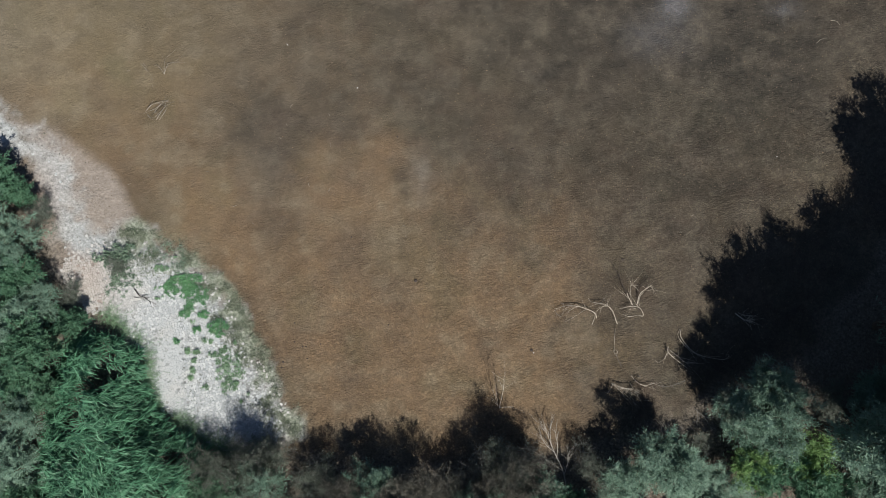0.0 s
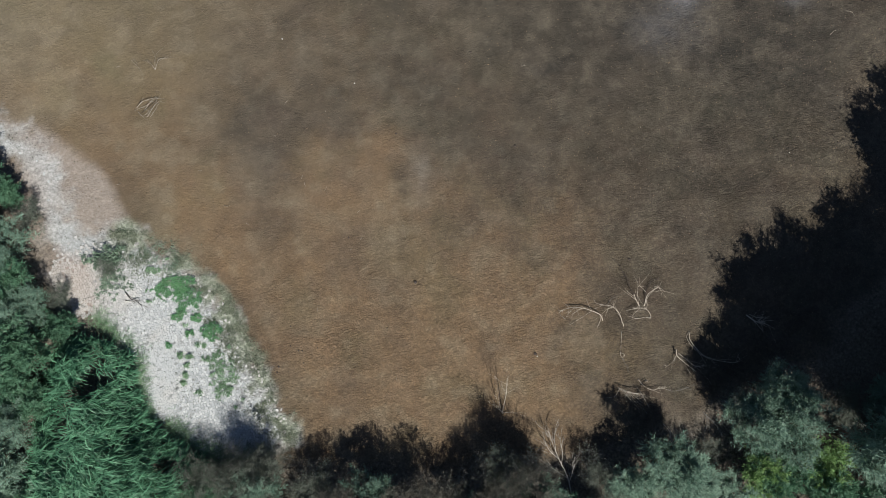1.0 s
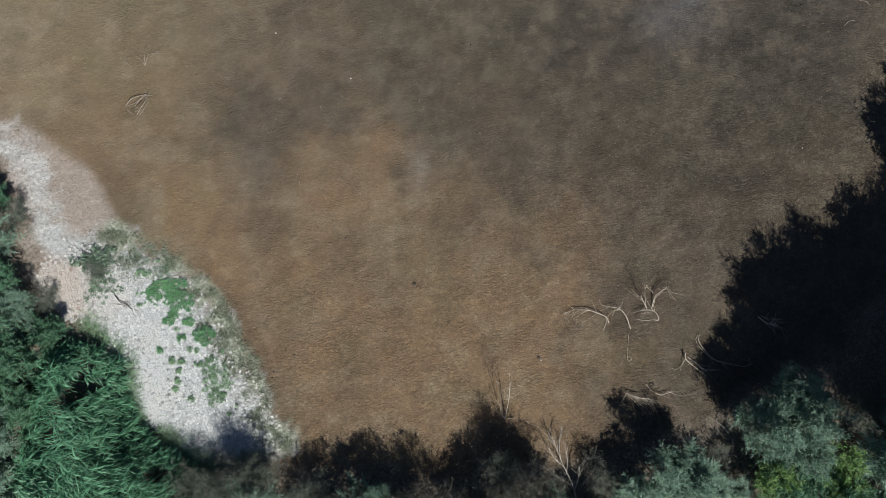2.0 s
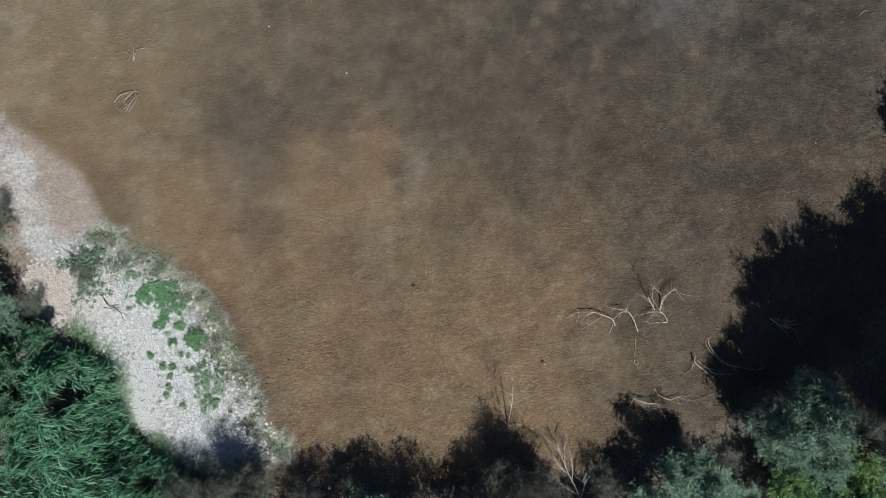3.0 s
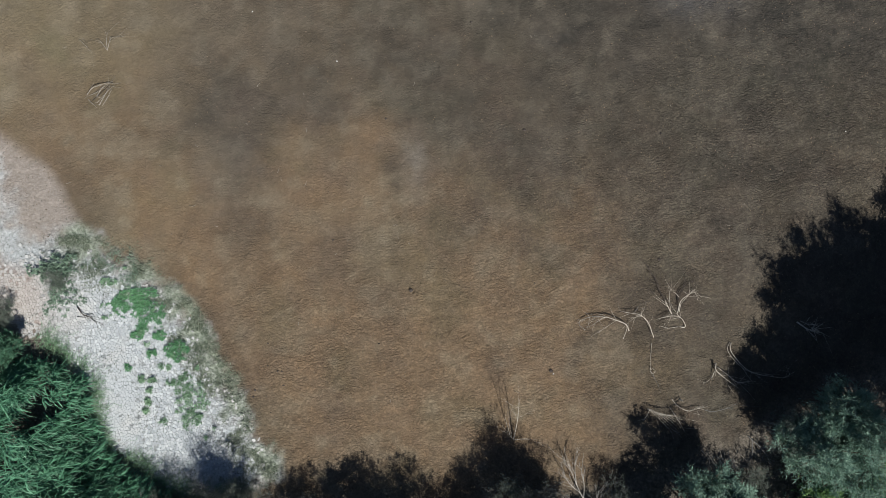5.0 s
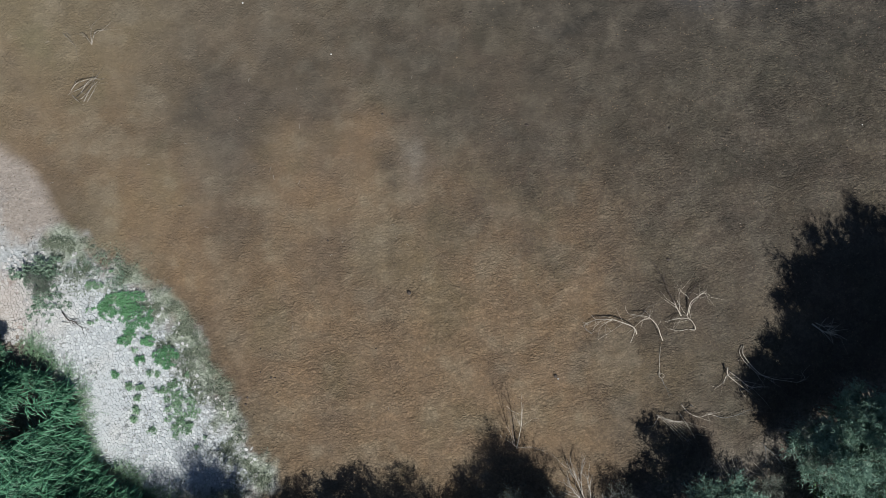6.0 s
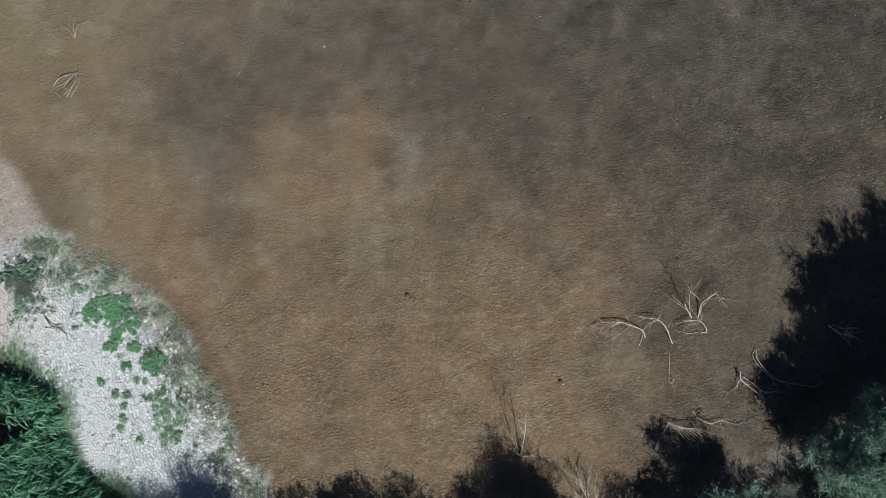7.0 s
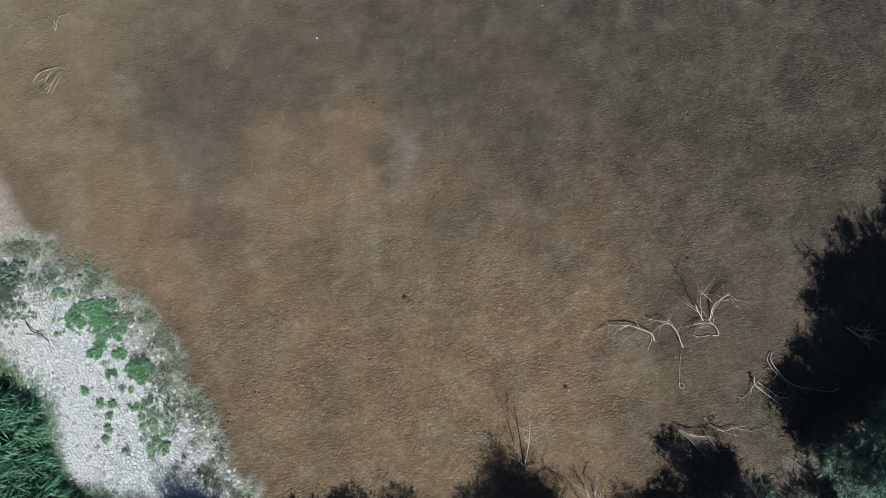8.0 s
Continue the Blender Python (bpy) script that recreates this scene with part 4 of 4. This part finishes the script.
branch("dead_brushwood", "heap of pale dead twigs beside grey shrubs", [
    ([(7.1 + 0.13 * k, -5.75 - 0.05 * (k % 4), 0.03), (7.25 + 0.1 * k, -6.0 - 0.04 * (k % 3), 0.16), (7.2 + 0.14 * k + 0.15 * (k % 3), -6.35 + 0.1 * (k % 2), 0.06)], 0.011, W, 7) for k in range(8)], 18)
branch("twig_bundle", "small fork of thin pale twigs half sunk in mud", [
    ([(-8.96, 5.73, 0.0), (-9.08, 5.93, 0.05), (-9.22, 6.05, 0.02)], 0.013, MIDWOOD, 1),
    ([(-8.96, 5.73, 0.0), (-8.95, 6.02, 0.06), (-8.92, 6.24, 0.04)], 0.014, MIDWOOD, 1),
    ([(-8.96, 5.73, 0.0), (-8.83, 6.04, 0.06), (-8.60, 6.10, 0.02)], 0.014, MIDWOOD, 2)], 14)
branch("twig_bundle", "pair of thin grey twigs half sunk in mud", [
    ([(-9.70, 6.05, 0.0), (-9.53, 5.88, 0.05), (-9.37, 5.68, 0.01)], 0.013, MIDWOOD, 1),
    ([(-9.63, 6.08, 0.0), (-9.55, 6.00, 0.03), (-9.48, 5.91, 0.01)], 0.010, MIDWOOD, 0)], 24)
branch("twig_bundle", "small sheaf of thin grey twigs on ochre mud", [
    ([(-9.50, 4.53, 0.0), (-9.27, 4.70, 0.10), (-8.81, 4.87, 0.04)], 0.021, MIDWOOD, 2),
    ([(-9.27, 4.44, 0.0), (-9.01, 4.74, 0.09), (-8.81, 4.83, 0.04)], 0.017, MIDWOOD, 1),
    ([(-9.18, 4.23, 0.0), (-8.97, 4.53, 0.08), (-8.81, 4.74, 0.04)], 0.020, MIDWOOD, 2),
    ([(-9.10, 4.22, 0.0), (-8.93, 4.44, 0.06), (-8.84, 4.66, 0.03)], 0.015, MIDWOOD, 1),
    ([(-9.47, 4.40, 0.0), (-9.35, 4.27, 0.04), (-9.27, 4.21, 0.01)], 0.017, MIDWOOD, 1),
    ([(-9.44, 4.50, 0.0), (-9.20, 4.58, 0.06), (-8.95, 4.80, 0.03)], 0.014, MIDWOOD, 2),
    ([(-9.36, 4.36, 0.0), (-9.14, 4.52, 0.05), (-8.90, 4.78, 0.03)], 0.016, D, 1),
    ([(-9.24, 4.30, 0.0), (-9.06, 4.46, 0.05), (-8.88, 4.72, 0.03)], 0.013, MIDWOOD, 1)], 15)
branch("dead_stick", "short curved pale stick lying on dark mud", [
    ([(14.23, 8.22, 0.0), (14.43, 8.18, 0.03), (14.58, 8.06, 0.0)], 0.017, MIDWOOD, 0)], 21)
branch("dead_stick", "short curved pale stick lying on dark mud", [
    ([(13.63, 7.36, 0.0), (13.79, 7.49, 0.03), (14.02, 7.54, 0.0)], 0.017, MIDWOOD, 0)], 22)
branch("dark_twig", "dark forked twig lying on white cracked mud", [
    ([(-9.70, -1.20, 0.03), (-9.55, -1.39, 0.06), (-9.38, -1.47, 0.05), (-9.22, -1.63, 0.02)], 0.026, D, 3),
    ([(-9.72, -1.45, 0.02), (-9.57, -1.47, 0.03), (-9.42, -1.5, 0.03)], 0.012, D, 1)], 16)
branch("dark_twig", "dark bare twig between shrubs and white mud", [
    ([(-12.1, -0.9, 0.10), (-11.85, -1.15, 0.10), (-11.6, -1.35, 0.03)], 0.022, D, 3)], 17)


def bare_tree(label, wood, thick, trunk, limbs, sprays, seed, fan=0.35, reach=0.5):
    """A leafless young tree: a trunk, limbs given by their points, and many fine twigs along each."""
    rng = np.random.default_rng(seed)
    ob = new("bare_tree")
    x0, y0 = trunk[0][0], trunk[0][1]
    ob.location = (x0, y0, on_ground(x0, y0))
    for k, pts in enumerate([trunk] + limbs):
        line = curve([(x - x0, y - y0, z) for x, y, z in pts], 5)
        r = thick if k == 0 else thick * 0.5
        lines = [(line, np.linspace(r, thick * 0.16, len(line)))]
        for q in range(sprays if k == 0 else sprays // 2):
            i = rng.integers(len(line) // 3, len(line))
            d = line[i] - line[max(i - 2, 0)]
            d = d / (np.linalg.norm(d) + 1e-9) + rng.normal(0, fan, 3) * (1.2, 0.5, 0.6)
            size = reach * rng.uniform(0.35, 1.0)
            end = line[i] + d * size
            end[2] = max(end[2], 0.04)
            twig = curve([line[i], (line[i] + end) / 2 + rng.normal(0, 0.02, 3), end], 3)
            lines.append((twig, np.linspace(thick * 0.2, thick * 0.07, len(twig))))
            for j in range(3):
                s = twig[rng.integers(2, len(twig))]
                e = s + (d + rng.normal(0, 0.4, 3)) * size * rng.uniform(0.2, 0.5)
                e[2] = max(e[2], 0.03)
                lines.append((np.stack([s, e]), (thick * 0.10, thick * 0.05)))
        v, f = tubes(lines, 4)
        part("trunk" if k == 0 else "limb", mesh_from("trunk", v, f, wood, True), ob)
    return tagged(ob, label, "tree", "bare trees on the shore")


bare_tree("leafless white-barked young tree leaning over the shore", PALEBARK, 0.028,
          [(4.1, -8.7, -0.06), (3.96, -8.1, 0.15), (3.80, -7.25, 0.20), (3.52, -6.63, 0.24), (3.29, -6.05, 0.27), (3.17, -5.7, 0.28)],
          [[(3.80, -7.25, 0.2), (3.45, -7.0, 0.26), (3.05, -6.72, 0.28)], [(3.83, -7.4, 0.2), (3.95, -6.95, 0.28), (4.0, -6.55, 0.3)],
           [(3.6, -6.85, 0.22), (3.62, -6.4, 0.28), (3.56, -6.0, 0.3)], [(3.52, -6.63, 0.24), (3.22, -6.35, 0.28), (3.02, -6.0, 0.28)],
           [(3.42, -6.4, 0.25), (3.38, -6.05, 0.3), (3.40, -5.75, 0.3)]], 16, 3, 0.3, 0.42)
bare_tree("thin pale leafless sapling leaning over brown mud", BLEACHED, 0.017,
          [(1.80, -5.28, -0.05), (1.84, -4.85, 0.25), (1.87, -4.45, 0.50), (1.84, -4.07, 0.72)],
          [[(1.81, -5.2, 0.03), (1.70, -5.08, 0.10), (1.66, -4.95, 0.2)], [(1.80, -5.22, 0.02), (1.95, -5.2, 0.06), (2.1, -5.22, 0.03)]], 8, 6, 0.28, 0.5)
# second stem unseen itself: added to cast the other shadow line, dark to match
bare_tree("thin leafless stem coloured dark to match a sapling's shadow line", BARK, 0.013,
          [(1.76, -5.24, -0.05), (1.68, -4.85, 0.25), (1.60, -4.45, 0.46), (1.54, -4.1, 0.64)],
          [[(1.66, -4.75, 0.3), (1.66, -4.35, 0.5), (1.72, -4.0, 0.66)]], 10, 5, 0.25, 0.5)


# ---- stones and clods ----
def lump(name, x, y, r, mat, label, category, seed):
    rng = np.random.default_rng(seed)
    bm = bmesh.new()
    bmesh.ops.create_icosphere(bm, subdivisions=2, radius=r)
    for v in bm.verts:
        v.co *= 1 + 0.25 * (rng.random() - 0.5)
        v.co.z *= 0.6
    me = bpy.data.meshes.new(name)
    bm.to_mesh(me)
    bm.free()
    me.materials.append(mat)
    ob = new(name, me)
    ob.location = (x, y, on_ground(x, y) + r * 0.35)
    return tagged(ob, label, category)


lump("dark_stone", -0.90, -1.03, 0.055, D, "small dark stone lying on brown mud", "stone", 1)
lump("dark_stone", 2.92, -3.38, 0.050, D, "small dark stone lying on brown mud", "stone", 2)
lump("pale_stone", 2.99, -3.46, 0.022, STONE, "small pale stone beside a dark one", "stone", 3)
lump("pale_stone", -5.06, 6.80, 0.021, STONE, "small white stone on grey-brown mud", "stone", 4)
lump("pale_stone", -2.78, 5.40, 0.021, STONE, "small white stone on grey-brown mud", "stone", 5)
lump("dark_stone", -4.55, -3.10, 0.030, D, "tiny dark stone on warm brown mud", "stone", 6)
lump("dark_stone", -5.20, -3.75, 0.030, D, "tiny dark stone on warm brown mud", "stone", 7)
lump("pale_stone", 11.9, 3.2, 0.020, STONE, "small pale stone on trampled mud", "stone", 8)


def clods():
    """Crumbs of dried mud all over the lake bed."""
    rng = np.random.default_rng(77)
    p = rng.uniform((-14, -7), (16.5, 9.5), (60000, 2))
    f = fields(p[:, 0], p[:, 1])
    p = p[(f["land"] < 0.5) & (rng.random(len(p)) < 0.3 + 0.75 * fbm(p[:, 0], p[:, 1], 1.2, 3, 5) ** 1.5) & (f["bank"] < 0.5) & (rng.random(len(p)) < f["coarse"])][:12000]
    n = len(p)
    r = 0.007 + 0.016 * rng.random(n) ** 3
    unit = np.array([(1, 0, 0), (0, 1, 0), (-1, 0, 0), (0, -1, 0), (0, 0, 0.75), (0, 0, -0.5)], float)
    jit = 1 + 0.35 * rng.standard_normal((n, 6, 1)).clip(-1.5, 1.5)
    c = np.stack([p[:, 0], p[:, 1], height(p[:, 0], p[:, 1]) + 0.2 * r], 1)
    v = (c[:, None] + unit[None] * jit * r[:, None, None]).reshape(-1, 3)
    tri = np.array([(0, 1, 4), (1, 2, 4), (2, 3, 4), (3, 0, 4), (1, 0, 5), (2, 1, 5), (3, 2, 5), (0, 3, 5)])
    faces = (np.arange(n)[:, None, None] * 6 + tri[None]).reshape(-1, 3).tolist()
    tagged(new("mud_clods", mesh_from("mud_clods", v, faces, CLOD)), "crumbs of dried brown mud strewn over the lake bed", "mud clods", kind="stuff")


clods()


def dung():
    """Dark clods and hoof-kicked lumps."""
    rng = np.random.default_rng(78)
    p = np.vstack([rng.normal((12.3, 8.3), (2.2, 0.8), (190, 2)), rng.normal((12.0, 3.6), (1.0, 0.6), (70, 2)), rng.uniform((-3, -5), (13, 8), (30, 2)), rng.normal((-4.9, -3.3), (0.5, 0.5), (14, 2))])
    f = fields(p[:, 0], p[:, 1])
    p = p[(f["land"] < 0.3) & (f["bank"] < 0.3)]
    n = len(p)
    r = 0.014 + 0.032 * rng.random(n) ** 3
    unit = np.array([(1, 0, 0), (0, 1, 0), (-1, 0, 0), (0, -1, 0), (0, 0, 0.8), (0, 0, -0.5)], float)
    jit = 1 + 0.3 * rng.standard_normal((n, 6, 1)).clip(-1.5, 1.5)
    c = np.stack([p[:, 0], p[:, 1], height(p[:, 0], p[:, 1]) + 0.2 * r], 1)
    v = (c[:, None] + unit[None] * jit * r[:, None, None]).reshape(-1, 3)
    tri = np.array([(0, 1, 4), (1, 2, 4), (2, 3, 4), (3, 0, 4), (1, 0, 5), (2, 1, 5), (3, 2, 5), (0, 3, 5)])
    faces = (np.arange(n)[:, None, None] * 6 + tri[None]).reshape(-1, 3).tolist()
    tagged(new("dark_clods", mesh_from("dark_clods", v, faces, DARKWOOD)), "dark crumbly clods scattered over trampled mud", "clods", kind="stuff")


dung()


# ---- the cracked plates of the bank ----
def plates(step=0.080):
    rng = np.random.default_rng(8)
    nx, ny = int(13 / step), int(13 / step)
    gx, gy = np.meshgrid(np.arange(nx), np.arange(ny), indexing="ij")
    px = -17.0 + (gx + 0.5 * (gy % 2) + rng.uniform(-0.5, 0.5, gx.shape)) * step
    py = -6.6 + (gy + rng.uniform(-0.5, 0.5, gx.shape)) * step
    edge = inside(BANK, px, py) + 0.35 * (fbm(px, py, 0.8, 3, 61) - 0.5)
    odds = rng.random(px.shape)
    gap = 0.0026 + 0.0048 * fbm(px, py, 0.6, 3, 64) ** 1.5
    off = along_edge(px, py) * np.where(inside(BANK, px, py) > 0, 1, -1) + 0.5 * (fbm(px, py, 0.7, 3, 62) - 0.5)
    keep = (edge > np.where(px > -10, -0.3, 0.02)) & (odds < 0.02 + 0.93 * smooth(0.6, -0.5, py + 1.2 * (fbm(px, py, 0.9, 3, 63) - 0.5))) & (odds < 0.12 + 0.85 * off)
    joined_v, joined_f, n, built = [], [], 0, 0
    for i, j in zip(*np.nonzero(keep)):
        if not (2 < i < nx - 3 and 2 < j < ny - 3):
            continue
        c = np.array([px[i, j], py[i, j]])
        poly = [c + np.array(q) * step * 1.6 for q in ((-1, -1), (1, -1), (1, 1), (-1, 1))]
        for di in range(-2, 3):
            for dj in range(-2, 3):
                if di or dj:
                    o = np.array([px[i + di, j + dj], py[i + di, j + dj]])
                    nrm, mid = o - c, (o + c) / 2
                    ln = np.linalg.norm(nrm)
                    lim = np.dot(mid, nrm) / ln - gap[i, j]
                    nrm = nrm / ln
                    out = []
                    for a, b in zip(poly, poly[1:] + poly[:1]):
                        da, db = np.dot(a, nrm) - lim, np.dot(b, nrm) - lim
                        if da <= 0:
                            out.append(a)
                        if da * db < 0:
                            out.append(a + (b - a) * da / (da - db))
                    poly = out
        if len(poly) < 3:
            continue
        p = np.array(poly)
        mid = p.mean(0)
        z = on_ground(*mid) + rng.uniform(0.005, 0.014)
        tilt = rng.normal(0, 0.05, 2)
        k = len(p)
        lift = (p - mid) @ tilt
        top = np.column_stack([mid + (p - mid) * 0.93, z + lift])
        rim = np.column_stack([p, z + lift - 0.005])
        foot = np.column_stack([p, np.full(k, z - 0.035)])
        v = np.vstack([top, rim, foot])
        f = [tuple(range(k))]
        for a in range(k):
            b = (a + 1) % k
            f += [(k + a, k + b, b, a), (2 * k + a, 2 * k + b, k + b, k + a)]
        tan = float(max(blob(mid[0], mid[1], -11.2, -0.9, 1.3, 1.3) * 0.6, 0.75 * smooth(0.55, -0.15, off[i, j]) * (0.4 + 0.6 * odds[i, j] / 0.5)))
        if built < 300 and -9.0 < mid[0] < -6.6 and -4.9 < mid[1] < -2.2:
            me = mesh_from("mud_plate", v, f, PLATE)
            me.attributes.new("tan", "FLOAT", "POINT").data.foreach_set("value", np.full(len(v), tan, np.float32))
            part("mud_plate", me, ground)
            built += 1
        else:
            joined_v.append((v, tan))
            joined_f += [tuple(q + n for q in face) for face in f]
            n += len(v)
    me = mesh_from("mud_plates", np.vstack([v for v, _ in joined_v]), joined_f, PLATE)
    me.attributes.new("tan", "FLOAT", "POINT").data.foreach_set("value", np.concatenate([np.full(len(v), t, np.float32) for v, t in joined_v]))
    tagged(part("mud_plates", me, ground), kind="stuff")


plates()
